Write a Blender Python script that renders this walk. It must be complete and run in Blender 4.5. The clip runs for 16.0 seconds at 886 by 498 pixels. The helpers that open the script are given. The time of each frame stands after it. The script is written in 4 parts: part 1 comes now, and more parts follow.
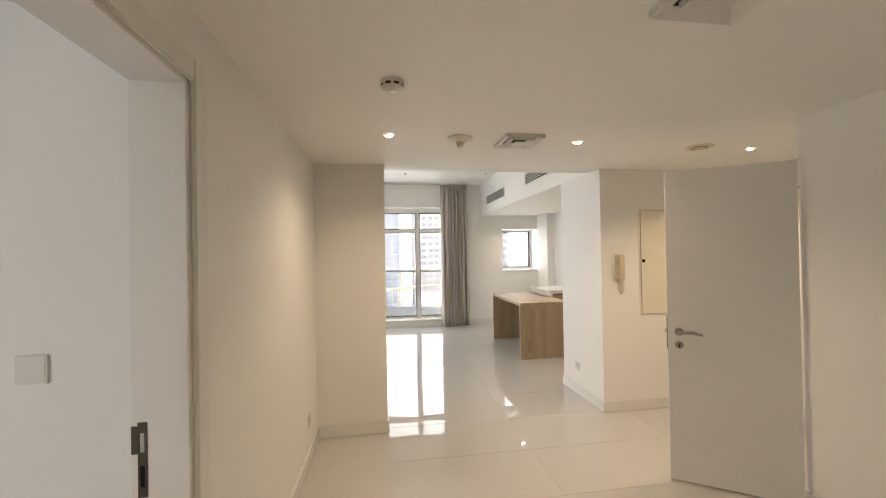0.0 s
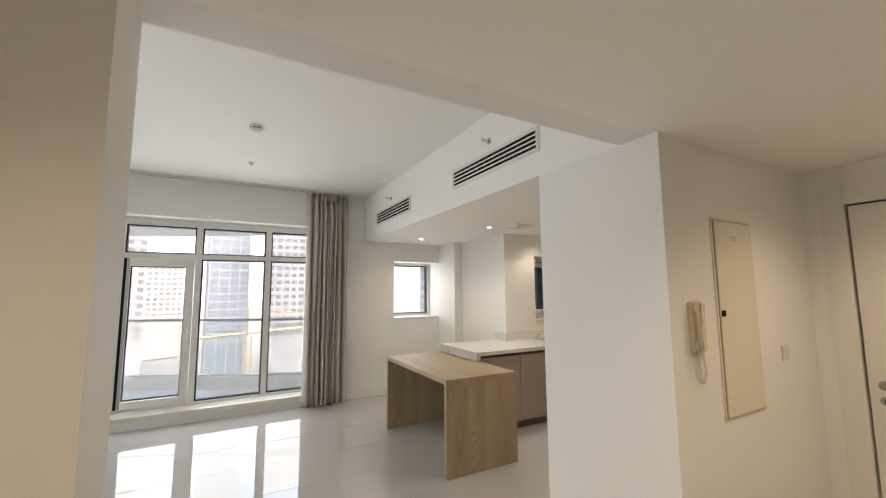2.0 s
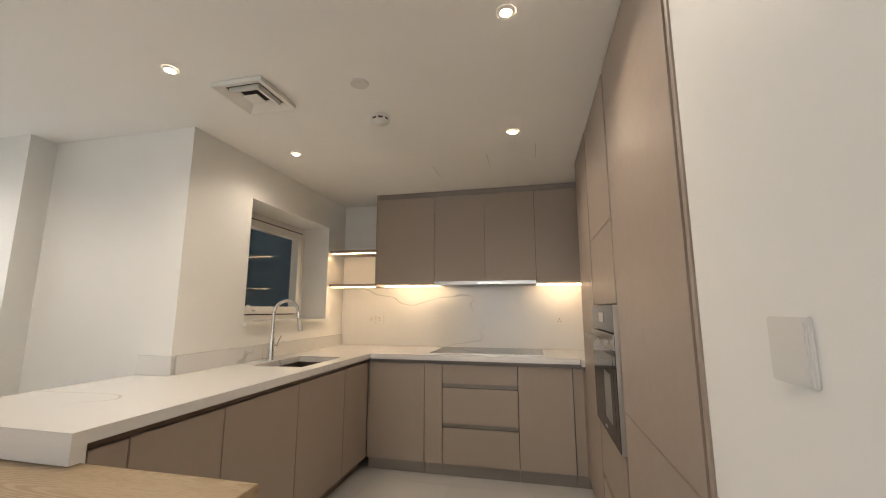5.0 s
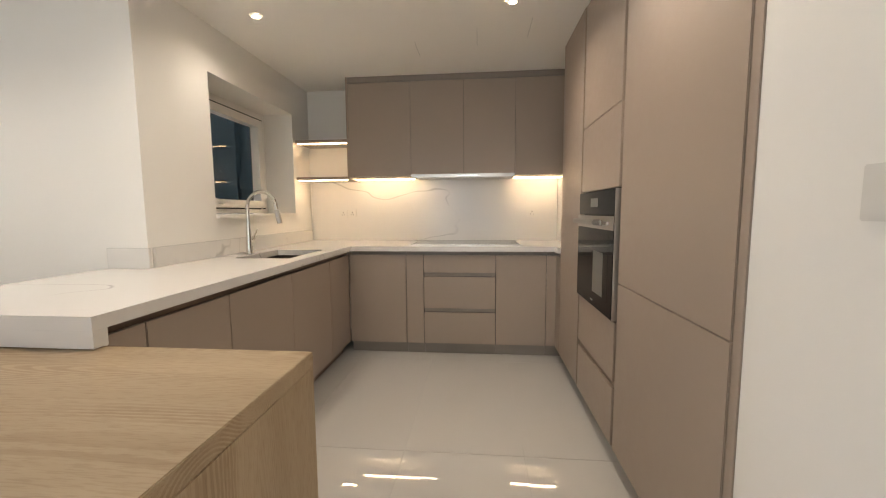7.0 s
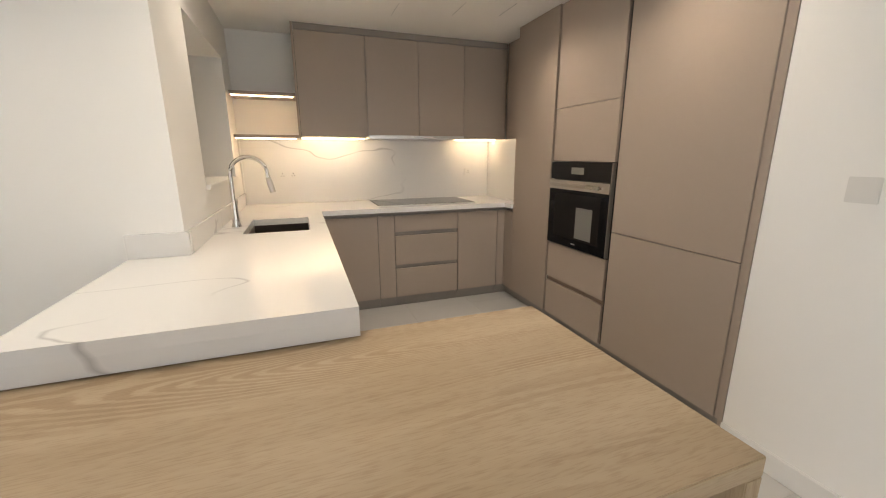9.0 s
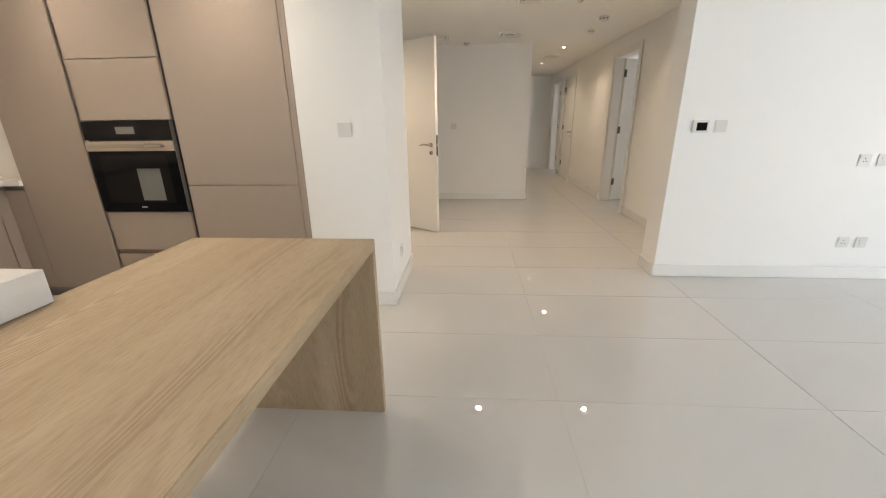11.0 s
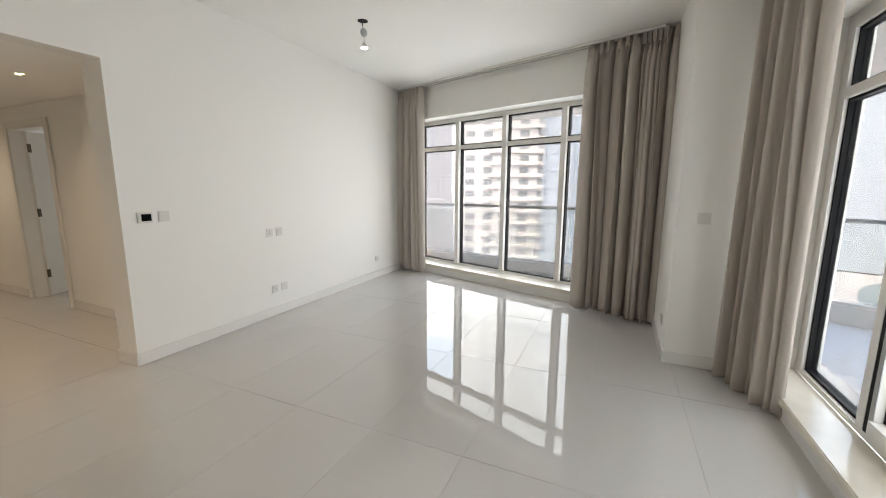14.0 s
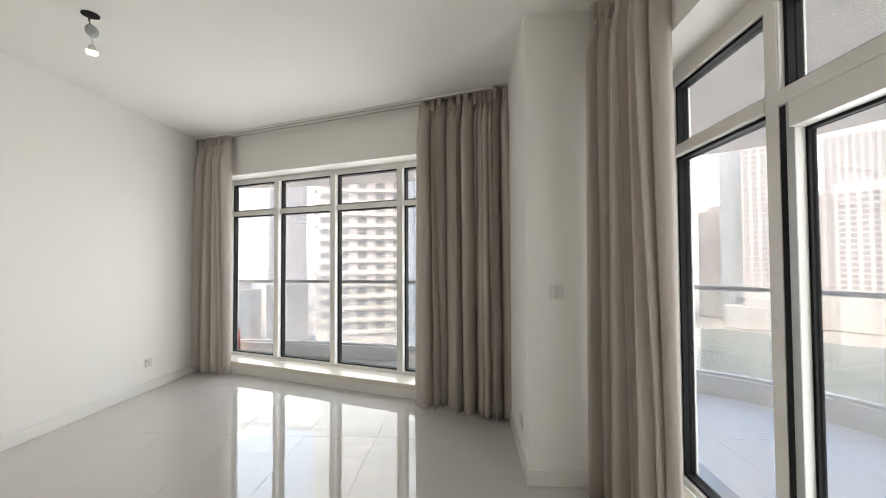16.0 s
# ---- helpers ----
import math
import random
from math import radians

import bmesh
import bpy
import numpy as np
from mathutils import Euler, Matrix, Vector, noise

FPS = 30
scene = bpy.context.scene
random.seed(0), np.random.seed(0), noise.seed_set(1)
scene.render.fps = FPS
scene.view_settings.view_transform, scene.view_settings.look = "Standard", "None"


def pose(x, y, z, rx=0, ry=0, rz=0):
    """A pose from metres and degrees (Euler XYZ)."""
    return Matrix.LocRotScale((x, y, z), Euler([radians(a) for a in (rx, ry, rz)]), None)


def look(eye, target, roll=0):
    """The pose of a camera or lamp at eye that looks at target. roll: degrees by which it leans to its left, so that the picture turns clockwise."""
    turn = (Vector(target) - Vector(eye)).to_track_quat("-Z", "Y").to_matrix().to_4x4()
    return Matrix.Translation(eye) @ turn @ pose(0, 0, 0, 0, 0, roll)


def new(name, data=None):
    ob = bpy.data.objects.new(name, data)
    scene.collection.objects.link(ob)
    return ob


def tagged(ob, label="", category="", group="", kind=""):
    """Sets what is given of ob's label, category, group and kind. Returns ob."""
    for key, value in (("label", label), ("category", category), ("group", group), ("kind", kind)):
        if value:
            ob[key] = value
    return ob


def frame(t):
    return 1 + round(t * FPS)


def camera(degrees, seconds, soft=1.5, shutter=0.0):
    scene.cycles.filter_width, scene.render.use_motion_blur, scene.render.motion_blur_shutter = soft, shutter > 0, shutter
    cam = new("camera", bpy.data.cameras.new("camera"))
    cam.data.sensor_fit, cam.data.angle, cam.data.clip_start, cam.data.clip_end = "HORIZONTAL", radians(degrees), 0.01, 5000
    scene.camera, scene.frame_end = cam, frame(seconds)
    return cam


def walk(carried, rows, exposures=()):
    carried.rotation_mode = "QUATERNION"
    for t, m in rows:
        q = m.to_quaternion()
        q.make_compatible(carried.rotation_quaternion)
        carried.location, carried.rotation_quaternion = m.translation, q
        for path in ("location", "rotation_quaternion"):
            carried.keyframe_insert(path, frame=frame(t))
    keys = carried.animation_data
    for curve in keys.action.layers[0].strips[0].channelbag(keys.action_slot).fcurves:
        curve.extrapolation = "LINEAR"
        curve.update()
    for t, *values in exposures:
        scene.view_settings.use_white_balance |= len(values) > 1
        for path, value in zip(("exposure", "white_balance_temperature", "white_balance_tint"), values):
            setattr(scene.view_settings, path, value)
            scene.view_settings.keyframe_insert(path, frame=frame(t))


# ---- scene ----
cam = camera(97.5, 16.0, soft=1.1)
PATH = [
    (0, (-2.025, -3.412, 1.535), (-1.727, -1.434, 1.552), -1.0),
    (0.5, (-2.009, -2.815, 1.539), (-1.558, -0.868, 1.6), -0.8),
    (1, (-1.95, -2.224, 1.537), (-1.344, -0.322, 1.653), -0.8),
    (1.5, (-1.838, -1.65, 1.54), (-1.071, 0.19, 1.704), -0.6),
    (2, (-1.769, -1.083, 1.545), (-0.817, 0.662, 1.758), -0.4),
    (2.5, (-1.654, -0.558, 1.549), (-0.487, 1.043, 1.82), -0.2),
    (3, (-1.516, -0.069, 1.555), (-0.123, 1.328, 1.885), 0.2),
    (3.5, (-1.278, 0.364, 1.52), (0.333, 1.486, 1.899), 0.1),
    (4, (-1.004, 0.738, 1.474), (0.768, 1.576, 1.871), 0.0),
    (4.5, (-0.699, 1.018, 1.368), (1.177, 1.605, 1.737), -0.1),
    (5, (-0.353, 1.148, 1.238), (1.572, 1.593, 1.544), 0.0),
    (5.2, (-0.276, 1.178, 1.207), (1.667, 1.588, 1.45), 0.3),
    (7.3, (-0.418, 1.52, 1.161), (1.562, 1.652, 0.909), -0.5),
    (7.5, (-0.467, 1.611, 1.225), (1.51, 1.696, 0.936), -0.5),
    (8, (-0.488, 1.907, 1.282), (1.476, 1.802, 0.922), -0.3),
    (8.2, (-0.495, 2.058, 1.3), (1.457, 1.859, 0.911), -0.2),
    (10.3, (-0.485, 3.096, 1.26), (0.552, 1.469, 0.733), -0.7),
    (10.5, (-0.512, 3.161, 1.247), (0.282, 1.408, 0.699), -0.7),
    (11, (-0.517, 3.284, 1.228), (-0.383, 1.389, 0.604), -0.8),
    (11.5, (-0.489, 3.374, 1.223), (-0.963, 1.565, 0.515), -0.8),
    (12, (-0.433, 3.449, 1.252), (-1.38, 1.856, 0.5), -0.6),
    (12.5, (-0.359, 3.505, 1.292), (-1.643, 2.157, 0.56), -0.1),
    (13, (-0.345, 3.557, 1.369), (-1.86, 2.427, 0.714), 0.2),
    (13.5, (-0.328, 3.554, 1.414), (-2.018, 2.614, 0.905), 0.5),
    (14, (-0.346, 3.581, 1.424), (-2.151, 2.783, 1.104), 0.3),
    (14.5, (-0.41, 3.542, 1.434), (-2.294, 2.887, 1.284), 0.0),
    (15, (-0.63, 3.536, 1.424), (-2.561, 3.017, 1.393), -0.2),
    (15.5, (-0.968, 3.559, 1.389), (-2.94, 3.222, 1.417), -0.4),
    (16, (-1.375, 3.638, 1.397), (-3.371, 3.521, 1.451), -0.3),
]
EXPO = [(0, 4.27, 7200, 12), (0.6, 4.05, 7250, 12), (1.5, 4.0, 7150, 12), (2.5, 3.85, 7050, 12), (3.5, 3.88, 7050, 12), (4, 3.88, 7050, 12), (5, 3.92, 7150, 13), (7.5, 4.12, 7100, 13), (8.2, 4.12, 7050, 13),
        (10.3, 4.25, 6900, 11), (11, 4.33, 6850, 11), (12, 4.0, 6950, 11), (13, 3.82, 7050, 11), (14, 3.82, 7150, 11), (16, 3.78, 7250, 11)]
walk(cam, [(t, look(eye, target, roll)) for t, eye, target, roll in PATH], EXPO)


# ---- world and sun ----
world = bpy.data.worlds.new("World")
scene.world = world
world.use_nodes = True
wn = world.node_tree.nodes
sky = wn.new("ShaderNodeTexSky")
sky.sky_type = 'NISHITA'
sky.sun_disc = False
sky.sun_elevation = radians(50)
sky.sun_rotation = radians(132)
sky.dust_density = 3.0
sky.air_density = 1.0
wn["Background"].inputs["Strength"].default_value = 0.15
world.node_tree.links.new(sky.outputs[0], wn["Background"].inputs["Color"])
sun_data = bpy.data.lights.new("sun", "SUN")
sun_data.energy, sun_data.angle, sun_data.color = 0.22, radians(10), (1.0, 0.93, 0.82)
sun = new("sun", sun_data)
sun.matrix_world = look((46, -43, 77), (0, 0, 0))


HALL_W, KITCHEN_W, STRIP_W = 2.8, 1.75, 0.07
HALL_COLOR, LAMP_COLOR, STRIP_COLOR = (1.0, 0.80, 0.60), (1.0, 0.92, 0.81), (1.0, 0.83, 0.62)
DAY_W, DAY_COLOR = 1.7, (0.84, 0.93, 1.0)


def daylight_opening(name, m, w, z0, z1, share=1.0):
    """Stands in for the sky's light in a window opening; local x along it, y outdoors."""
    ld = bpy.data.lights.new(name, "AREA")
    ld.shape, ld.size, ld.size_y = 'RECTANGLE', w, z1 - z0
    ld.energy, ld.color = DAY_W * share * w * (z1 - z0), DAY_COLOR
    o = new(name, ld)
    o.matrix_world = m @ Matrix.Translation((w / 2, 0, (z0 + z1) / 2)) @ Matrix.Rotation(radians(-90), 4, 'X')


# ---- materials ----
def rgb(c):
    return (c, c, c, 1) if isinstance(c, float) else (*c, 1)


def mat(name, color, rough=0.5, metal=0.0, vary=0.06, scale=4.0, grain=0.0, grain_scale=120.0, coat=0.0, stretch=(1, 1, 1), emit=0.0, spec=0.5):
    """Principled surface with large mottling, fine grain relief and uneven gloss."""
    m = bpy.data.materials.new(name)
    m.use_nodes = True
    n, l = m.node_tree.nodes, m.node_tree.links
    b = n["Principled BSDF"]
    b.inputs["Metallic"].default_value = metal
    b.inputs["Coat Weight"].default_value = coat
    b.inputs["Specular IOR Level"].default_value = spec
    tc = n.new("ShaderNodeTexCoord")
    mp = n.new("ShaderNodeMapping")
    mp.inputs["Scale"].default_value = stretch
    l.new(tc.outputs["Object"], mp.inputs["Vector"])
    big = n.new("ShaderNodeTexNoise")
    big.inputs["Scale"].default_value, big.inputs["Detail"].default_value = scale, 5
    l.new(mp.outputs[0], big.inputs["Vector"])
    mix = n.new("ShaderNodeMix")
    mix.data_type = 'RGBA'
    c = rgb(color)
    mix.inputs[6].default_value = (c[0] * (1 - vary), c[1] * (1 - vary), c[2] * (1 - vary), 1)
    mix.inputs[7].default_value = (min(1, c[0] * (1 + vary)), min(1, c[1] * (1 + vary)), min(1, c[2] * (1 + vary)), 1)
    l.new(big.outputs["Fac"], mix.inputs[0])
    l.new(mix.outputs[2], b.inputs["Base Color"])
    mr = n.new("ShaderNodeMapRange")
    mr.inputs["To Min"].default_value, mr.inputs["To Max"].default_value = rough * 0.8, min(1, rough * 1.2)
    l.new(big.outputs["Fac"], mr.inputs["Value"])
    l.new(mr.outputs[0], b.inputs["Roughness"])
    if grain:
        fine = n.new("ShaderNodeTexNoise")
        fine.inputs["Scale"].default_value, fine.inputs["Detail"].default_value = grain_scale, 3
        l.new(mp.outputs[0], fine.inputs["Vector"])
        bump = n.new("ShaderNodeBump")
        bump.inputs["Strength"].default_value, bump.inputs["Distance"].default_value = grain, 0.002
        l.new(fine.outputs["Fac"], bump.inputs["Height"])
        l.new(bump.outputs[0], b.inputs["Normal"])
    if emit:
        b.inputs["Emission Color"].default_value = c
        b.inputs["Emission Strength"].default_value = emit
    return m


def floor_material():
    """Polished off-white porcelain with faint clouding and slightly wavy gloss."""
    m = mat("polished_porcelain", (0.55, 0.53, 0.50), 0.014, vary=0.05, scale=1.3, spec=0.62)
    n, l = m.node_tree.nodes, m.node_tree.links
    b = n["Principled BSDF"]
    b.inputs["IOR"].default_value = 1.72
    tc = n.new("ShaderNodeTexCoord")
    info = n.new("ShaderNodeObjectInfo")
    add = n.new("ShaderNodeVectorMath")
    add.operation = 'ADD'
    l.new(tc.outputs["Object"], add.inputs[0])
    l.new(info.outputs["Location"], add.inputs[1])
    wave = n.new("ShaderNodeTexNoise")
    wave.inputs["Scale"].default_value, wave.inputs["Detail"].default_value = 5.0, 1.5
    l.new(add.outputs[0], wave.inputs["Vector"])
    bump = n.new("ShaderNodeBump")
    bump.inputs["Strength"].default_value, bump.inputs["Distance"].default_value = 0.07, 0.006
    l.new(wave.outputs["Fac"], bump.inputs["Height"])
    l.new(bump.outputs[0], b.inputs["Normal"])
    return m


def wood_material():
    """Pale oak board along the local y axis: soft tone drift, cathedral figure in bands, fine pores."""
    m = bpy.data.materials.new("pale_oak")
    m.use_nodes = True
    n, l = m.node_tree.nodes, m.node_tree.links
    b = n["Principled BSDF"]
    tc = n.new("ShaderNodeTexCoord")

    def tex(kind, scale, **values):
        mp = n.new("ShaderNodeMapping")
        mp.inputs["Scale"].default_value = scale
        l.new(tc.outputs["Object"], mp.inputs["Vector"])
        t = n.new(kind)
        for k, v in values.items():
            t.inputs[k].default_value = v
        l.new(mp.outputs[0], t.inputs["Vector"])
        return t

    def ramp(source, p0, c0, p1, c1):
        r = n.new("ShaderNodeValToRGB")
        r.color_ramp.elements[0].position, r.color_ramp.elements[0].color = p0, c0
        r.color_ramp.elements[1].position, r.color_ramp.elements[1].color = p1, c1
        l.new(source, r.inputs[0])
        return r

    drift = tex("ShaderNodeTexNoise", (5, .5, 5), Scale=1.4, Detail=5.0, Distortion=.4)
    tone = ramp(drift.outputs["Fac"], .32, (.36, .262, .158, 1), .66, (.45, .342, .222, 1))
    field = tex("ShaderNodeTexNoise", (3.6, .42, 3.6), Scale=1.0, Detail=1.2, Distortion=.2)
    many = n.new("ShaderNodeMath")
    many.operation, many.inputs[1].default_value = 'MULTIPLY', 330.0
    l.new(field.outputs["Fac"], many.inputs[0])
    figure = n.new("ShaderNodeMath")
    figure.operation = 'SINE'
    l.new(many.outputs[0], figure.inputs[0])
    fleck = tex("ShaderNodeTexNoise", (170, 34, 170), Scale=1.0, Detail=2.0)
    rough = n.new("ShaderNodeMath")
    rough.operation, rough.inputs[2].default_value = 'MULTIPLY_ADD', -.9
    rough.inputs[1].default_value = 2.4
    l.new(fleck.outputs["Fac"], rough.inputs[0])
    both = n.new("ShaderNodeMath")
    both.operation = 'ADD'
    l.new(figure.outputs[0], both.inputs[0])
    l.new(rough.outputs[0], both.inputs[1])
    lines = ramp(both.outputs[0], .1, (.68, .60, .52, 1), .8, (1, 1, 1, 1))
    zone = tex("ShaderNodeTexNoise", (5.5, .45, 5.5), Scale=1.7, Detail=2.0)
    mask = ramp(zone.outputs["Fac"], .46, (.08, .08, .08, 1), .60, (.62, .62, .62, 1))
    pores = tex("ShaderNodeTexNoise", (300, 24, 300), Scale=1.0, Detail=4.0)
    pore = ramp(pores.outputs["Fac"], .36, (.70, .63, .56, 1), .50, (1, 1, 1, 1))
    m1 = n.new("ShaderNodeMix")
    m1.data_type, m1.blend_type = 'RGBA', 'MULTIPLY'
    l.new(mask.outputs[0], m1.inputs[0])
    l.new(tone.outputs[0], m1.inputs[6])
    l.new(lines.outputs[0], m1.inputs[7])
    m2 = n.new("ShaderNodeMix")
    m2.data_type, m2.blend_type = 'RGBA', 'MULTIPLY'
    m2.inputs[0].default_value = .42
    l.new(m1.outputs[2], m2.inputs[6])
    l.new(pore.outputs[0], m2.inputs[7])
    l.new(m2.outputs[2], b.inputs["Base Color"])
    b.inputs["Roughness"].default_value = .5
    bump = n.new("ShaderNodeBump")
    bump.inputs["Strength"].default_value, bump.inputs["Distance"].default_value = .25, .001
    l.new(pores.outputs["Fac"], bump.inputs["Height"])
    l.new(bump.outputs[0], b.inputs["Normal"])
    return m


def marble_material():
    """White quartz with a few grey wandering veins."""
    m = bpy.data.materials.new("veined_quartz")
    m.use_nodes = True
    n, l = m.node_tree.nodes, m.node_tree.links
    b = n["Principled BSDF"]
    tc = n.new("ShaderNodeTexCoord")
    warp = n.new("ShaderNodeTexNoise")
    warp.inputs["Scale"].default_value, warp.inputs["Detail"].default_value = 0.75, 4.0
    warp.inputs["Roughness"].default_value = 0.45
    lay = n.new("ShaderNodeMapping")
    lay.inputs["Rotation"].default_value, lay.inputs["Scale"].default_value = (.7, .3, .5), (1.7, .55, 1.2)
    l.new(tc.outputs["Object"], lay.inputs["Vector"])
    l.new(lay.outputs[0], warp.inputs["Vector"])
    sub = n.new("ShaderNodeMath")
    sub.operation = 'SUBTRACT'
    sub.inputs[1].default_value = 0.5
    l.new(warp.outputs["Fac"], sub.inputs[0])
    ab = n.new("ShaderNodeMath")
    ab.operation = 'ABSOLUTE'
    l.new(sub.outputs[0], ab.inputs[0])
    ramp = n.new("ShaderNodeValToRGB")
    ramp.color_ramp.elements[0].position, ramp.color_ramp.elements[0].color = 0.0, (1, 1, 1, 1)
    ramp.color_ramp.elements[1].position, ramp.color_ramp.elements[1].color = 0.0036, (0, 0, 0, 1)
    l.new(ab.outputs[0], ramp.inputs[0])
    patch = n.new("ShaderNodeTexNoise")
    patch.inputs["Scale"].default_value, patch.inputs["Detail"].default_value = 2.0, 3
    l.new(tc.outputs["Object"], patch.inputs["Vector"])
    ramp2 = n.new("ShaderNodeValToRGB")
    ramp2.color_ramp.elements[0].position = 0.42
    ramp2.color_ramp.elements[1].position = 0.58
    l.new(patch.outputs["Fac"], ramp2.inputs[0])
    mul = n.new("ShaderNodeMath")
    mul.operation = 'MULTIPLY'
    l.new(ramp.outputs[0], mul.inputs[0])
    l.new(ramp2.outputs[0], mul.inputs[1])
    mix = n.new("ShaderNodeMix")
    mix.data_type = 'RGBA'
    mix.inputs[6].default_value = (0.74, 0.725, 0.70, 1)
    mix.inputs[7].default_value = (0.47, 0.46, 0.445, 1)
    l.new(mul.outputs[0], mix.inputs[0])
    l.new(mix.outputs[2], b.inputs["Base Color"])
    b.inputs["Roughness"].default_value = 0.16
    return m


def glass_material(name, tint, rough=0.0, gloss=0.03):
    """Thin tinted pane: straight-through light plus a weak mirror."""
    m = bpy.data.materials.new(name)
    m.use_nodes = True
    n, l = m.node_tree.nodes, m.node_tree.links
    n.remove(n["Principled BSDF"])
    t = n.new("ShaderNodeBsdfTransparent")
    t.inputs["Color"].default_value = (*tint, 1)
    g = n.new("ShaderNodeBsdfGlossy")
    g.inputs["Roughness"].default_value = rough
    s = n.new("ShaderNodeMixShader")
    s.inputs[0].default_value = gloss
    l.new(t.outputs[0], s.inputs[1])
    l.new(g.outputs[0], s.inputs[2])
    l.new(s.outputs[0], n["Material Output"].inputs["Surface"])
    return m


WALL = mat("white_wall_paint", (0.84, 0.825, 0.79), 0.55, vary=0.012, scale=2.0, grain=0.06, grain_scale=300)
CEIL = mat("white_ceiling_paint", (0.90, 0.885, 0.85), 0.7, vary=0.012, scale=2.0, grain=0.05, grain_scale=300)
SKIRT = mat("white_skirting_tile", (0.79, 0.775, 0.74), 0.25, vary=0.02)
TRIM = mat("white_gloss_trim", (0.79, 0.77, 0.73), 0.35, vary=0.015)
DOORPAINT = mat("warm_white_door_lacquer", (0.79, 0.765, 0.72), 0.4, vary=0.015, grain=0.03)
FLOOR = floor_material()
GROUT = mat("grey_grout", (0.47, 0.455, 0.43), 0.7)
OAK = wood_material()
QUARTZ = marble_material()
TAUPE = mat("taupe_matt_laminate", (0.35, 0.282, 0.23), 0.42, vary=0.02, scale=30, grain=0.05, grain_scale=500)
TAUPE_DARK = mat("brown_taupe_profile", (0.20, 0.14, 0.105), 0.4, vary=0.05)
PLINTH = mat("grey_taupe_plinth", (0.25, 0.22, 0.195), 0.35, vary=0.04)
CARCASS = mat("dark_cabinet_gap", (0.05, 0.042, 0.036), 0.7)
BLACK = mat("black_gasket", (0.008, 0.008, 0.009), 0.6, spec=0.15)
BLACKGLASS = mat("black_oven_glass", (0.006, 0.006, 0.007), 0.06, spec=0.15)
HOBGLASS = mat("black_hob_glass", (0.015, 0.015, 0.016), 0.08, spec=0.6)
STEEL = mat("brushed_steel", (0.55, 0.53, 0.5), 0.3, 1.0, vary=0.05, scale=40)
OVENSTEEL = mat("satin_oven_steel", (0.46, 0.42, 0.38), 0.35, 0.85, vary=0.04, scale=40)
OVENWINDOW = mat("oven_window_glass", (0.014, 0.012, 0.011), 0.06, spec=0.15)
BOOKLET = mat("grey_paper", (0.17, 0.165, 0.15), 0.3, vary=0.05)
HANDLE = mat("satin_nickel", (0.36, 0.33, 0.29), 0.28, 1.0, vary=0.04)
CHROME = mat("chrome", (0.72, 0.71, 0.69), 0.12, 1.0, vary=0.02)
BRONZE = mat("dark_bronze_metal", (0.11, 0.09, 0.07), 0.4, 0.9)
PLASTIC = mat("white_plastic", (0.70, 0.685, 0.65), 0.35, vary=0.01)
CREAM = mat("aged_cream_plastic", (0.68, 0.60, 0.44), 0.4, vary=0.03)
SOUNDER = mat("cream_sounder_plastic", (0.70, 0.63, 0.53), 0.4, vary=0.02)
PANELCREAM = mat("cream_metal_panel", (0.74, 0.69, 0.57), 0.35, vary=0.02)
ALU = mat("white_powder_coated_aluminium", (0.78, 0.765, 0.73), 0.3, vary=0.02)
GREYALU = mat("grey_aluminium", (0.42, 0.43, 0.43), 0.35, 0.3, vary=0.05)
SILL = mat("cream_marble_sill", (0.72, 0.67, 0.58), 0.12, vary=0.10, scale=9)
FABRIC = mat("taupe_curtain_fabric", (0.52, 0.465, 0.42), 0.9, vary=0.06, scale=60, grain=0.35, grain_scale=900)
SHEER = mat("grey_sheer_fabric", (0.40, 0.39, 0.42), 0.9, vary=0.03)
RED = mat("red_enamel", (0.42, 0.03, 0.025), 0.35)
LAMPGLOW = mat("lamp_diffuser", (1.0, 0.86, 0.66), 0.5, vary=0.0, emit=4.6)
STRIPGLOW = mat("led_strip_diffuser", (1.0, 0.72, 0.42), 0.5, vary=0.0, emit=1.5)
BALCFLOOR = mat("pale_balcony_tile", (0.84, 0.82, 0.78), 0.4, vary=0.05)
CONCRETE = mat("pale_painted_concrete", (0.82, 0.80, 0.76), 0.7, vary=0.06, grain=0.1)
GLASS = glass_material("grey_tinted_window_glass", (0.57, 0.57, 0.57))
RAILGLASS = glass_material("clear_balustrade_glass", (0.93, 0.95, 0.945))
# Tint darker than GLASS, putting the dark view outside into the pane.
SHADOWGLASS = glass_material("kitchen_glass_dark_view_tint", (0.27, 0.295, 0.295))
# Far tower wall and window tones kept close, putting haze into the colours.
TOWER_WHITE = mat("pale_tower_render", (0.44, 0.438, 0.435), 0.8, vary=0.05, scale=0.2)
TOWER_BLUE = mat("pale_blue_mullion", (0.32, 0.36, 0.385), 0.4, vary=0.08, scale=0.2)
TOWER_BEIGE = mat("beige_tower_render", (0.62, 0.60, 0.575), 0.8, vary=0.06, scale=0.2)
TOWER_GLASS = mat("blue_grey_curtain_wall", (0.27, 0.285, 0.295), 0.3, vary=0.12, scale=0.3)
TOWER_DARK = mat("dark_green_glazing", (0.04, 0.06, 0.065), 0.12, vary=0.3, scale=0.25)
OFFICE_GLASS = mat("blue_office_glass", (0.33, 0.375, 0.41), 0.2, vary=0.2, scale=0.3)
WATER = mat("grey_green_water", (0.16, 0.19, 0.18), 0.12, vary=0.1, scale=0.02)
GROUND = mat("pale_dusty_ground", (0.40, 0.38, 0.35), 0.9, vary=0.2, scale=0.02)
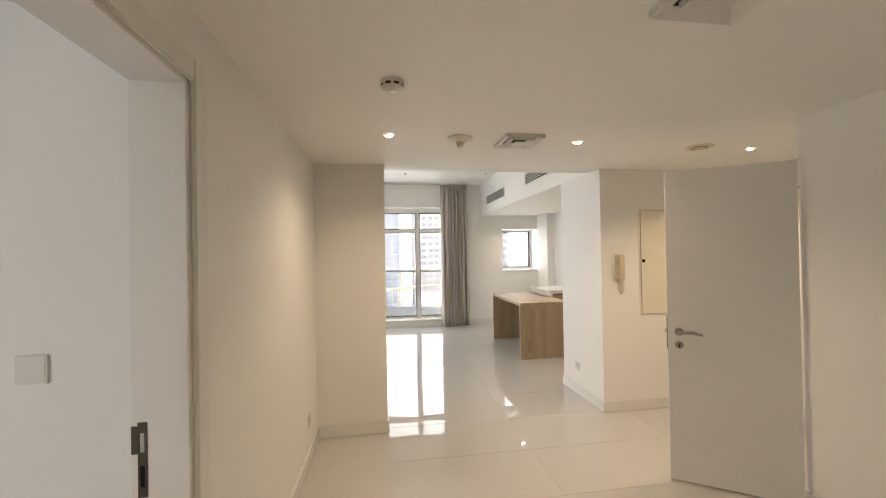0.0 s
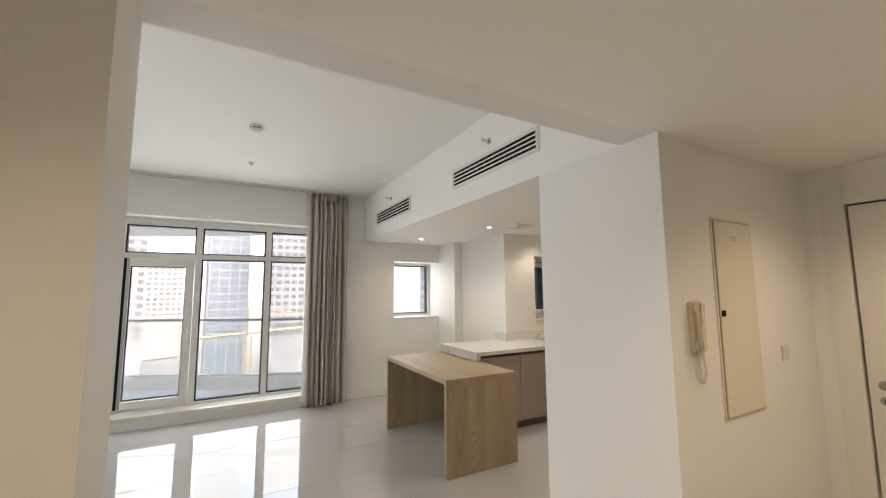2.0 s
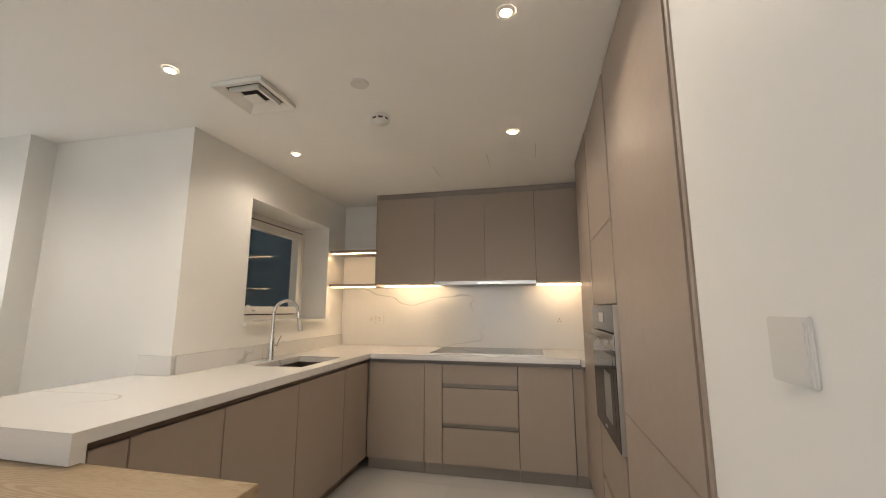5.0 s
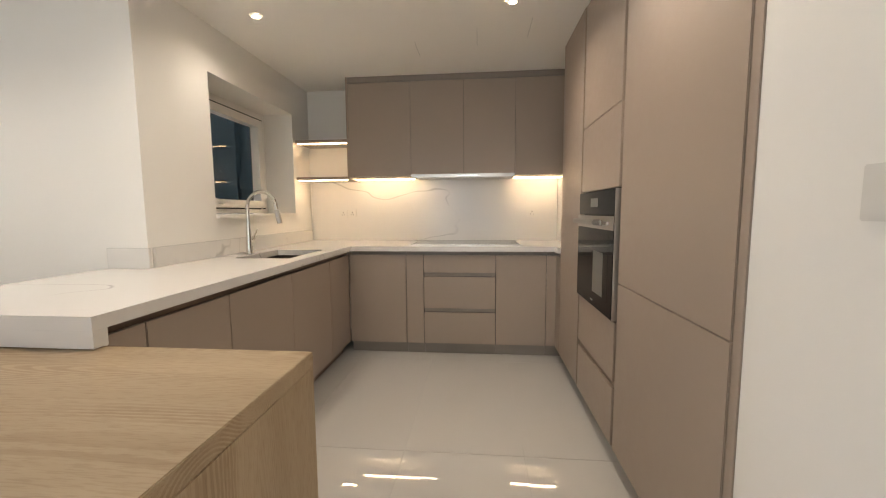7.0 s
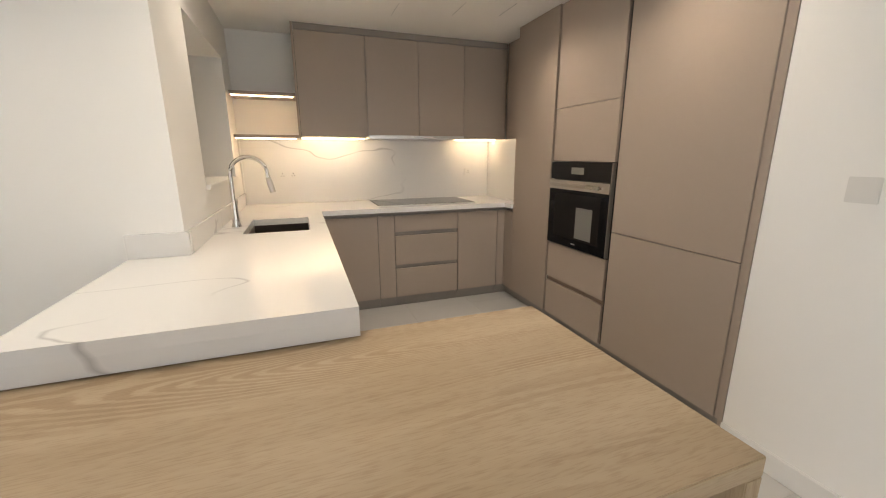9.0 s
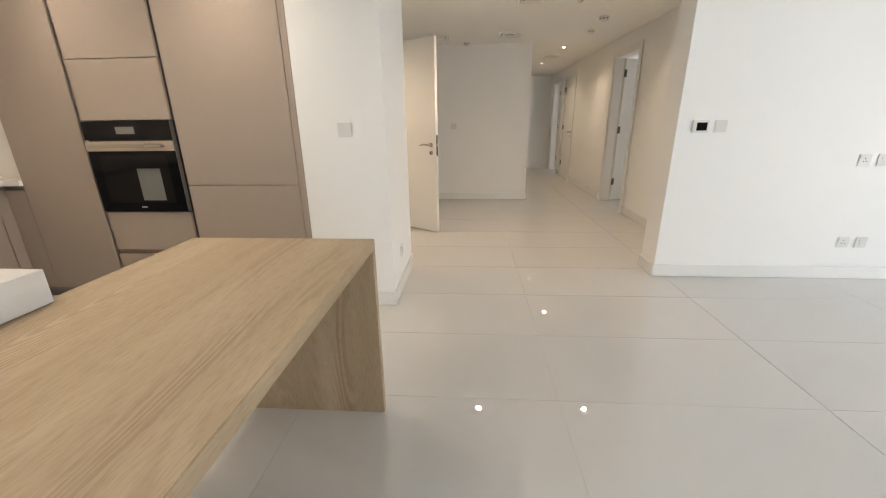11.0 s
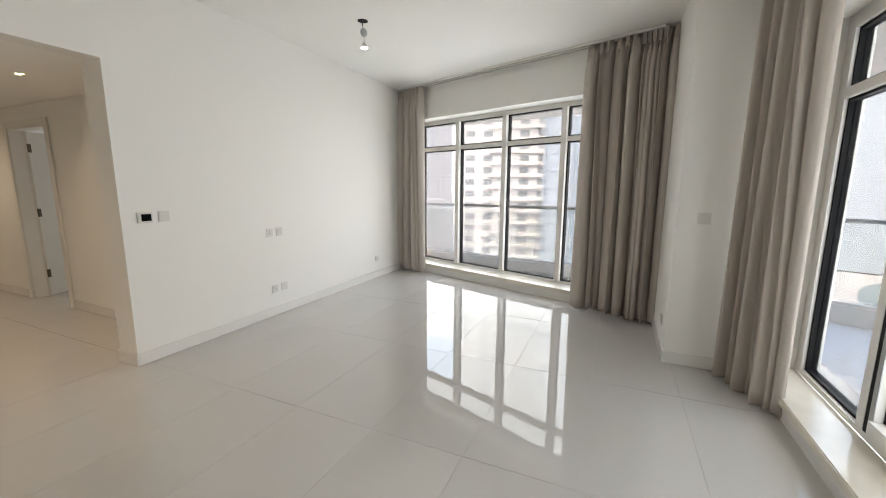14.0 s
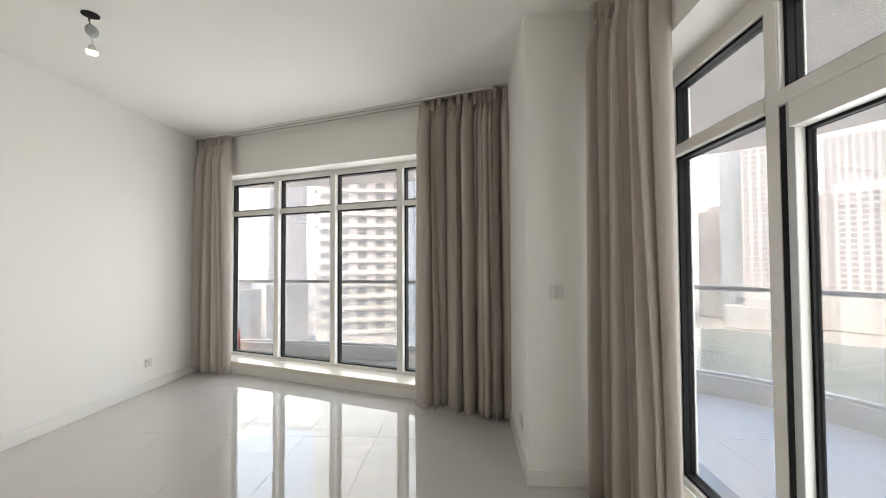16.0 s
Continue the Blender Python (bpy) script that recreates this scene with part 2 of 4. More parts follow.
# Emission puts the brightness of haze into a plain surface.
HAZE_GLOW = mat("painted_haze_glow", (0.60, 0.605, 0.61), 1.0, vary=0.02, scale=0.004, emit=0.2)
YELLOW = mat("crane_yellow", (0.60, 0.50, 0.28), 0.6)


# ---- building helpers ----
def add_box(bm, x0, x1, y0, y1, z0, z1, bevel=0.0):
    vs = [bm.verts.new((x, y, z)) for x in (x0, x1) for y in (y0, y1) for z in (z0, z1)]
    fs = [bm.faces.new([vs[i] for i in f]) for f in ((0, 1, 3, 2), (4, 6, 7, 5), (0, 4, 5, 1), (2, 3, 7, 6), (0, 2, 6, 4), (1, 5, 7, 3))]
    if bevel:
        es = list({e for f in fs for e in f.edges})
        bmesh.ops.bevel(bm, geom=es, offset=bevel, segments=2, affect='EDGES', clamp_overlap=True)


def add_cyl(bm, r0, r1, depth, m=None, seg=24):
    """A frustum with its base at the origin of m, along local z."""
    mm = (m or Matrix()) @ Matrix.Translation((0, 0, depth / 2))
    bmesh.ops.create_cone(bm, cap_ends=True, segments=seg, radius1=r0, radius2=r1, depth=depth, matrix=mm)


def add_tube(bm, pts, r, seg=10, closed_ends=True):
    rings = []
    for i, p in enumerate(pts):
        p = Vector(p)
        d = (Vector(pts[min(i + 1, len(pts) - 1)]) - Vector(pts[max(i - 1, 0)])).normalized()
        up = Vector((0, 0, 1)) if abs(d.z) < 0.95 else Vector((1, 0, 0))
        a = d.cross(up).normalized()
        b = d.cross(a)
        rr = r[i] if isinstance(r, (list, tuple)) else r
        rings.append([bm.verts.new(p + a * rr * math.cos(k * 2 * math.pi / seg) + b * rr * math.sin(k * 2 * math.pi / seg)) for k in range(seg)])
    for u, v in zip(rings, rings[1:]):
        for k in range(seg):
            bm.faces.new((u[k], u[(k + 1) % seg], v[(k + 1) % seg], v[k]))
    if closed_ends:
        bm.faces.new(rings[0][::-1])
        bm.faces.new(rings[-1])


def finish(bm, name, material, smooth=False):
    bmesh.ops.recalc_face_normals(bm, faces=bm.faces[:])
    me = bpy.data.meshes.new(name)
    bm.to_mesh(me)
    bm.free()
    me.materials.append(material)
    if smooth:
        for p in me.polygons:
            p.use_smooth = True
        try:
            me.set_sharp_from_angle(angle=radians(40))
        except AttributeError:
            pass
    return me


def part(name, bm, material, parent, label="", smooth=False):
    ob = new(name, finish(bm, name, material, smooth))
    ob.parent = parent
    if label:
        tagged(ob, label)
    return ob


def thing(name, m, label, category, group=""):
    ob = new(name)
    ob.matrix_world = m
    ob.empty_display_size = 0.1
    return tagged(ob, label, category, group)


def solid(name, bm, material, label, category, kind="", m=None, smooth=False, group=""):
    ob = new(name, finish(bm, name, material, smooth))
    if m is not None:
        ob.matrix_world = m
    return tagged(ob, label, category, group, kind)


def boxes(name, specs, material, label, category, kind="structure", m=None, bevel=0.0):
    bm = bmesh.new()
    for s in specs:
        add_box(bm, *s, bevel=bevel)
    return solid(name, bm, material, label, category, kind, m)


def box_part(name, spec, material, parent, bevel=0.0, label=""):
    bm = bmesh.new()
    add_box(bm, *spec, bevel=bevel)
    return part(name, bm, material, parent, label)


# ---- heights and plan ----
HALL_Z, LIV_Z, TOP = 2.30, 2.96, 3.10
LW = -2.60          # hall and corridor wall, door side
FAR = 4.65          # inner face of the wall with the small window
DOOR_H = 2.05

# slanted window wall: local x runs along it, local y points outdoors
W1 = Matrix.Translation((-6.27, 0.21, 0)) @ Matrix.Rotation(math.atan2(0.947, 0.322), 4, 'Z')
W2 = Matrix.Translation((-3.75, 4.62, 0))


# ---- structure ----
boxes("wall_hall_left", [(LW - .15, LW, -2.14, -.03, 0, TOP), (LW - .15, LW, -3.04, -2.14, DOOR_H + .03, TOP), (LW - .15, LW, -5.2, -3.04, 0, TOP),
                         (LW - .15, LW, -6.05, -5.2, DOOR_H + .03, TOP), (LW - .15, LW, -6.45, -6.05, 0, TOP), (LW - .15, LW, -7.25, -6.45, DOOR_H + .03, TOP), (LW - .15, LW, -7.6, -7.25, 0, TOP)],
      WALL, "long white painted corridor wall with three door openings", "wall")
boxes("wall_living_south", [(-6.6, -2.02, -.03, .21, 0, LIV_Z)], WALL, "plain white painted living room wall", "wall")
boxes("wall_column", [(0, .545, .2, .82, 0, HALL_Z), (0, 3.5, 0, .2, 0, HALL_Z)], WALL, "white painted wall block between entrance and kitchen", "wall")
boxes("wall_entrance", [(1.53, 1.68, -.20, 0, 0, HALL_Z), (1.53, 1.68, -1.13, -.20, DOOR_H + .01, HALL_Z), (1.53, 1.68, -1.6, -1.13, 0, HALL_Z)], WALL, "white painted entrance wall around the front door", "wall")
boxes("wall_cloak", [(.42, .57, -3.1, -1.45, 0, HALL_Z), (.57, .62, -1.60, -1.45, 0, HALL_Z), (.62, 1.33, -1.60, -1.45, DOOR_H, HALL_Z), (1.33, 1.53, -1.60, -1.45, 0, HALL_Z)], WALL, "white painted wall of the side room in the hall", "wall")
boxes("wall_hall_back", [(-1.42, 1.68, -3.25, -3.10, 0, HALL_Z)], WALL, "plain white painted wall closing the hall", "wall")
boxes("wall_side_room", [(1.53, 1.68, -3.10, -1.60, 0, HALL_Z)], WALL, "plain white wall closing the side room", "wall")
boxes("wall_corridor_right", [(-1.42, -1.27, -7.6, -3.25, 0, HALL_Z)], WALL, "plain white painted corridor wall", "wall")
boxes("wall_corridor_end", [(-2.75, -1.27, -7.75, -7.6, 0, HALL_Z)], WALL, "plain white wall ending the corridor", "wall")
boxes("wall_bedroom", [(-5.6, LW - .15, -2.09, -1.95, 0, HALL_Z), (-5.75, -5.6, -3.2, -1.95, 0, HALL_Z), (-5.75, -5.6, -7.75, -6.4, 0, HALL_Z), (-5.75, -5.6, -6.4, -3.2, 0, .3), (-5.75, -5.6, -6.4, -3.2, 2.1, HALL_Z), (-5.6, LW - .15, -7.75, -7.6, 0, HALL_Z)],
      WALL, "white walls closing the bedroom beyond the corridor", "wall")
boxes("wall_kitchen_east", [(3.32, 3.5, .2, 3.45, 0, HALL_Z)], WALL, "white painted kitchen end wall", "wall")
boxes("wall_kitchen_window", [(1.41, 1.93, 3.05, 3.45, 0, HALL_Z), (2.99, 3.32, 3.05, 3.45, 0, HALL_Z), (1.93, 2.99, 3.05, 3.45, 0, 1.15), (1.93, 2.99, 3.05, 3.45, 2.012, HALL_Z)], WALL, "white painted kitchen wall with a deep window recess", "wall")
boxes("wall_box_step", [(1.41, 1.62, 3.45, 4.12, 0, HALL_Z), (1.27, 1.62, 4.12, 5.10, 0, HALL_Z)], WALL, "white painted stepped duct casing beside the kitchen", "wall")
boxes("wall_north", [(-.55, .48, FAR, 5.10, 0, TOP), (.48, 1.27, FAR, 5.10, 0, 1.13), (.48, 1.27, FAR, 5.10, 2.01, HALL_Z)], WALL, "white painted wall with a small square window", "wall")
boxes("wall_window_corner", [(-4.95, -3.84, 4.02, 4.62, 0, LIV_Z), (-4.95, -3.75, 4.62, 4.95, 0, LIV_Z)], WALL, "white painted corner pier between the two tall windows", "wall")
boxes("wall_balcony_head", [(-3.75, -.55, 4.62, 4.95, 2.47, LIV_Z)], WALL, "white painted wall above the balcony window", "wall")
boxes("wall_west", [(-.15, 4.05, 0, .33, 2.47, LIV_Z), (-.15, .17, 0, .33, 0, 2.47), (3.68, 4.05, 0, .33, 0, 2.47)], WALL, "white painted slanted wall around the tall window", "wall", m=W1)
boxes("ceiling_living", [(-7.0, 0, .21, 5.10, LIV_Z, TOP), (-7.0, -2.75, -.03, .21, LIV_Z, TOP)], CEIL, "smooth white painted living room ceiling", "ceiling")
boxes("wall_hall_lintel", [(-2.02, 0, .05, .21, HALL_Z, TOP), (0, 1.68, .05, .22, HALL_Z, TOP)], WALL, "white painted wall above the hall opening", "wall")
# Second box runs past the bedroom wall as an unseen overhang against sun.
boxes("ceiling_hall_and_sunshade", [(-2.75, 1.68, -7.75, .05, HALL_Z, TOP), (-7.6, -2.75, -7.75, -1.95, HALL_Z, TOP)], CEIL, "low smooth white painted hall ceiling with an added outdoor overhang", "ceiling")
boxes("ceiling_kitchen", [(0, 3.5, .22, 5.10, HALL_Z, TOP), (1.68, 3.5, 0, .22, HALL_Z, TOP)], CEIL, "low white kitchen ceiling with a tall fascia", "ceiling")
boxes("floor_base", [(-7.0, 3.5, -7.75, 5.10, -.25, -.0018)], GROUT, "grey screed and grout under the floor tiles", "floor")


def baseboard(x0, y0, x1, y1, m=None):
    """Tile skirting 0.1 m high; the wall lies to the right of the way from first to second point."""
    d = Vector((x1 - x0, y1 - y0, 0))
    mm = (m or Matrix()) @ Matrix.Translation((x0, y0, 0)) @ Matrix.Rotation(math.atan2(d.y, d.x), 4, 'Z')
    bm = bmesh.new()
    add_box(bm, 0, d.length, 0.0, .013, 0.001, .10, bevel=.003)
    solid("baseboard", bm, SKIRT, "low white tile skirting along the wall foot", "baseboard", "structure", mm)


def skirt_run(x0, y0, x1, y1, nx, ny):
    a = math.atan2(y1 - y0, x1 - x0)
    flip = (-math.sin(a) * nx + math.cos(a) * ny) < 0
    baseboard(*((x1, y1, x0, y0) if flip else (x0, y0, x1, y1)))


for a in ((LW, -2.07, LW, -.03, 1, 0), (-6.1, .21, -2.02, .21, 0, 1), (-2.02, -.043, -2.02, .223, 1, 0), (LW + .013, -.03, -2.02, -.03, 0, -1), (0, -.013, 0, .833, -1, 0), (0, 0, 1.53, 0, 0, -1),
          (0, .82, .545, .82, 0, 1), (-1.42, -3.10, .42, -3.10, 0, 1), (-1.42, -7.6, -1.42, -3.087, -1, 0), (.42, -3.087, .42, -1.45, -1, 0), (LW, -5.13, LW, -3.11, 1, 0), (LW, -6.38, LW, -6.12, 1, 0),
          (-.55, FAR, 1.27, FAR, 0, -1), (1.27, 4.107, 1.27, FAR - .013, -1, 0), (1.27, 4.12, 1.41, 4.12, 0, -1), (1.41, 3.27, 1.41, 4.107, -1, 0), (-3.84, 4.007, -3.84, 4.60, 1, 0), (-4.93, 4.02, -3.84, 4.02, 0, -1)):
    skirt_run(*a)


# ---- windows ----
def glazed(name, m, w, z0, z1, mullions, transom, label, glass=GLASS, frame_w=.06, doors=(), proud=.085):
    """A white aluminium window: outer frame, mullions, transom, panes with black gaskets. Local x along, y outdoors."""
    win = thing(name, m, label, "window")
    win["kind"] = "structure"
    fr = bmesh.new()
    f = frame_w
    for s in ((0, f, -.05, .05, z0, z1), (w - f, w, -.05, .05, z0, z1), (f, w - f, -.05, .05, z1 - f, z1), (f, w - f, -.05, .05, z0, z0 + .035)):
        add_box(fr, *s)
    part("window_frame", fr, ALU, win)
    edges = [f] + [c for c in mullions] + [w - f]
    for c in mullions:
        box_part("mullion", (c - .035, c + .035, -proud, .055, z0 + .035, z1 - f), ALU, win, bevel=.004)
    rows = [(z0 + .035, z1 - f)] if transom is None else [(z0 + .035, transom - .03), (transom + .03, z1 - f)]
    for i in range(len(edges) - 1):
        x0 = edges[i] + (.035 if i else 0)
        x1 = edges[i + 1] - (.035 if i < len(edges) - 2 else 0)
        if transom is not None:
            box_part("transom", (x0, x1, -.06, .05, transom - .03, transom + .03), ALU, win, bevel=.003)
        for k, (a, b) in enumerate(rows):
            xa, xb, za, zb = x0, x1, a, b
            if i in doors and k == 0:
                sash = bmesh.new()
                for s in ((x0 + .004, x0 + .062, -.05, .02, a + .004, b - .004), (x1 - .09, x1 - .004, -.07, .02, a + .004, b - .004), (x0 + .062, x1 - .09, -.07, .02, b - .1, b - .004), (x0 + .062, x1 - .09, -.07, .02, a + .004, a + .09)):
                    add_box(sash, *s)
                leaf = part("door_sash", sash, ALU, win)
                hb = bmesh.new()
                add_box(hb, x1 - .062, x1 - .035, -.08, -.07, .98, 1.14, bevel=.003)
                add_box(hb, x1 - .058, x1 - .040, -.115, -.08, 1.06, 1.085, bevel=.003)
                add_box(hb, x1 - .058, x1 - .040, -.125, -.105, .96, 1.085, bevel=.004)
                part("handle", hb, ALU, leaf)
                xa, xb, za, zb = x0 + .062, x1 - .09, a + .09, b - .1
            g = bmesh.new()
            t, d = (.012, .014) if i in doors and k == 0 else (.016, .03)
            for s in ((xa, xa + t, -d, d, za, zb), (xb - t, xb, -d, d, za, zb), (xa + t, xb - t, -d, d, zb - t, zb), (xa + t, xb - t, -d, d, za, za + t)):
                add_box(g, *s)
            part("gasket", g, BLACK, win)
            p = bmesh.new()
            add_box(p, xa + t, xb - t, -.004, .004, za + t, zb - t)
            part("pane", p, glass, win)
    return win


glazed("window_1", W1 @ Matrix.Translation((.17, .29, 0)), 3.51, .15, 2.47, (.86, 1.73, 2.62), 2.02, "tall white aluminium window with four narrow bays")
glazed("window_2", W2 @ Matrix.Translation((0, .26, 0)), 3.20, .15, 2.47, (.812, 1.606, 2.43), 2.0, "tall white aluminium balcony window with a glazed door", frame_w=.09, doors=(1,), proud=.055)
glazed("window_3", Matrix.Translation((.48, 5.04, 0)), .78, 1.135, 2.005, (), None, "small square white aluminium window", frame_w=.035)
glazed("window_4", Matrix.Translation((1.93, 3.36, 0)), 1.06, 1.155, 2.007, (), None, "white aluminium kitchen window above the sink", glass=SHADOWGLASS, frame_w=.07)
glazed("window_5", Matrix.Translation((-5.68, -3.2, 0)) @ Matrix.Rotation(-math.pi / 2, 4, 'Z'), 3.2, .3, 2.1, (1.6,), None, "plain bedroom window")
boxes("window_sill", [(.0, 3.70, -.035, .24, .10, .15)], SILL, "cream polished marble sill ledge below the window", "sill", m=W1, bevel=.006)
boxes("window_upstand", [(.0, 3.70, -.012, .33, 0, .10)], SKIRT, "white tiled upstand below the window sill", "sill", m=W1)
boxes("window_sill", [(.0, 3.20, -.035, .21, .10, .15)], SILL, "cream polished marble sill ledge below the window", "sill", m=W2, bevel=.006)
boxes("window_upstand", [(.0, 3.20, -.012, .33, 0, .10)], SKIRT, "white tiled upstand below the window sill", "sill", m=W2)
boxes("window_sill", [(.48, 1.265, FAR - .02, 4.99, 1.105, 1.131)], TRIM, "white painted sill of the small window", "sill", bevel=.004)
boxes("window_sill", [(1.93, 3.0, 3.03, 3.31, 1.125, 1.152)], TRIM, "white painted sill of the kitchen window", "sill", bevel=.004)

daylight_opening("daylight_window_1", W1 @ Matrix.Translation((.17, .40, 0)), 3.51, .15, 2.47)
daylight_opening("daylight_window_2", W2 @ Matrix.Translation((0, .40, 0)), 3.20, .15, 2.47)
daylight_opening("daylight_window_3", Matrix.Translation((.48, 5.12, 0)), .78, 1.13, 2.01)
daylight_opening("daylight_window_5", Matrix.Translation((-5.78, -3.2, 0)) @ Matrix.Rotation(math.pi / 2, 4, 'Z') @ Matrix.Translation((-3.2, 0, 0)), 3.2, .3, 2.1, .7)


# ---- doors ----
def lever(parent, x, z, side, y, material=HANDLE):
    """A lever handle on a round rose with a key rose below; side is the sign of local x to which the lever points."""
    rot = Matrix.Rotation(math.pi / 2, 4, 'X')
    s = -1 if y < 0 else 1
    bm = bmesh.new()
    add_cyl(bm, .026, .024, .009, Matrix.Translation((x, y, z)) @ Matrix.Rotation(-s * math.pi / 2, 4, 'X'))
    add_tube(bm, [(x, y, z), (x, y + s * .045, z), (x + side * .02, y + s * .052, z + .003), (x + side * .07, y + s * .052, z + .006), (x + side * .125, y + s * .05, z - .006)], [.009, .009, .010, .010, .007])
    h = part("handle", bm, material, parent, "satin metal lever handle", True)
    k = bmesh.new()
    add_cyl(k, .025, .023, .008, Matrix.Translation((x, y, z - .085)) @ Matrix.Rotation(-s * math.pi / 2, 4, 'X'))
    rose = part("key_rose", k, material, parent, "round satin metal key rose", True)
    c = bmesh.new()
    ya, yb = sorted((y + s * .0075, y + s * .011))
    add_box(c, x - .004, x + .004, ya, yb, z - .10, z - .075)
    part("keyhole", c, BLACK, rose)


def smooth_line(pts, k=5):
    out = []
    for i in range(len(pts) - 1):
        p0, p1, p2, p3 = [Vector(pts[max(0, min(len(pts) - 1, i + d))]) for d in (-1, 0, 1, 2)]
        for j in range(k):
            s = j / k
            out.append(.5 * ((2 * p1) + (p2 - p0) * s + (2 * p0 - 5 * p1 + 4 * p2 - p3) * s * s + (3 * p1 - p0 - 3 * p2 + p3) * s ** 3))
    return out + [Vector(pts[-1])]


def door_leaf(name, m, w, label, latch_plate=True, hinges=True, lever_side=-1):
    """A flush leaf: local x from hinge to lock edge, y its thickness, z up."""
    d = thing(name, m, label, "door")
    d["kind"] = "structure"
    box_part("leaf", (0, w, 0, .042, .012, DOOR_H - .005), DOORPAINT, d, bevel=.003)
    for y in (0, .042):
        lever(d, w - .065, .985, -1, y if y else -.0001)
    if latch_plate:
        box_part("lock_plate", (w + .0005, w + .004, .010, .032, .87, 1.09), BRONZE, d, label="dark metal lock face plate")
        box_part("latch_bolt", (w + .003, w + .014, .014, .028, .975, 1.0), STEEL, d)
    if hinges:
        for z in (.25, 1.02, 1.8):
            bm = bmesh.new()
            add_cyl(bm, .011, .011, .10, Matrix.Translation((-.006, -.004, z)), 10)
            add_box(bm, 0, .03, -.003, 0, z, z + .1)
            part("hinge", bm, BRONZE, d, "dark bronze butt hinge")
    return d


def door_frame(y0, y1, strike=None):
    """Lining and architrave round an opening in the corridor wall."""
    f = thing("door_frame", Matrix.Translation((LW, 0, 0)), "white painted door lining with a flat architrave", "door frame")
    f["kind"] = "structure"
    for a, b in ((y0, y0 + .03), (y1 - .03, y1)):
        box_part("jamb", (-.153, .004, a, b, 0, DOOR_H + .03), TRIM, f, bevel=.003)
    box_part("lintel", (-.153, .004, y0 + .03, y1 - .03, DOOR_H, DOOR_H + .03), TRIM, f, bevel=.003)
    for a, b in ((y0 - .065, y0 + .012), (y1 - .012, y1 + .065)):
        box_part("architrave", (.004, .02, a, b, 0, DOOR_H + .085), TRIM, f, bevel=.004)
    box_part("architrave", (.004, .02, y0 + .012, y1 - .012, DOOR_H + .012, DOOR_H + .085), TRIM, f, bevel=.004)
    if strike is not None:
        s = bmesh.new()
        add_box(s, -.135, -.11, strike - .002, strike + .001, .845, 1.06)
        add_box(s, -.152, -.135, strike - .002, strike + .001, .97, 1.05)
        sp = part("strike_plate", s, BRONZE, f, "dark bronze strike plate")
        box_part("strike_slot", (-.128, -.117, strike - .003, strike - .0015, .875, .935), BLACK, sp)
        box_part("strike_slot", (-.128, -.117, strike - .003, strike - .0015, .975, 1.03), CHROME, sp)
    return f


door_frame(-3.04, -2.14, strike=-2.17)
door_frame(-6.05, -5.2)
door_frame(-7.25, -6.45)
door_leaf("door_1", Matrix.Translation((LW - .12, -3.012, 0)) @ Matrix.Rotation(radians(204), 4, 'Z') @ Matrix.Translation((0, -.042, 0)), .835, "white flush bedroom door standing wide open")
door_leaf("door_2", Matrix.Translation((LW - .045, -6.017, 0)) @ Matrix.Rotation(radians(90), 4, 'Z') @ Matrix.Translation((0, -.042, 0)), .785, "closed white flush corridor door with bronze hinges")
door_leaf("door_3", Matrix.Translation((LW - .12, -7.222, 0)) @ Matrix.Rotation(radians(204), 4, 'Z') @ Matrix.Translation((0, -.042, 0)), .74, "white flush corridor door standing wide open")
hinge, lock = Vector((.41, -1.43, 0)), Vector((-.148, -1.04, 0))
dd = lock - hinge
door_leaf("door_4", Matrix.Translation(hinge) @ Matrix.Rotation(math.atan2(dd.y, dd.x), 4, 'Z'), dd.length, "white flush side-room door standing open in the hall", hinges=False)
front = door_leaf("door_5", Matrix.Translation((1.579, -1.120, 0)) @ Matrix.Rotation(radians(90), 4, 'Z') @ Matrix.Translation((0, 0, 0)), .908, "closed white flush front door with a thin dark gap", latch_plate=False, hinges=False)
# Black sheet behind the leaf puts the gap's shade into colour.
boxes("door_gap_shade", [(1.59, 1.63, -1.13, -.20, 0, DOOR_H + .01)], BLACK, "black sheet added behind the front door to darken its edge gap", "door frame")
boxes("trim", [(1.515, 1.53, -.203, -.087, 0, 2.17), (1.515, 1.53, -1.24, -1.127, 0, 2.17), (1.515, 1.53, -1.127, -.203, DOOR_H + .003, 2.17)], TRIM, "flat white architrave round the front door", "trim", bevel=.003)
box_part("lock_plate", (.885, .8985, -.006, -.001, .85, 1.05), BLACK, front)


# ---- switches, sockets and wall fixtures ----
def wall_at(x, y, z, nx, ny):
    """Pose of a plate on a wall: local x along, local y out of the wall, z up."""
    return Matrix.Translation((x, y, z)) @ Matrix.Rotation(math.atan2(ny, nx) - math.pi / 2, 4, 'Z')


def switch(m, w=.086, gang=1, label="white plastic light switch on the wall"):
    t = thing("light_switch", m, label, "switch", "white wall switches")
    box_part("plate", (-w / 2, w / 2, 0, .007, -.043, .043), PLASTIC, t, bevel=.002)
    gw = (w - .02) / gang
    for i in range(gang):
        x0 = -w / 2 + .01 + i * gw
        box_part("rocker", (x0 - .004, x0 + gw + .004, .0065, .0082, -.038, .038), PLASTIC, t, bevel=.0008)


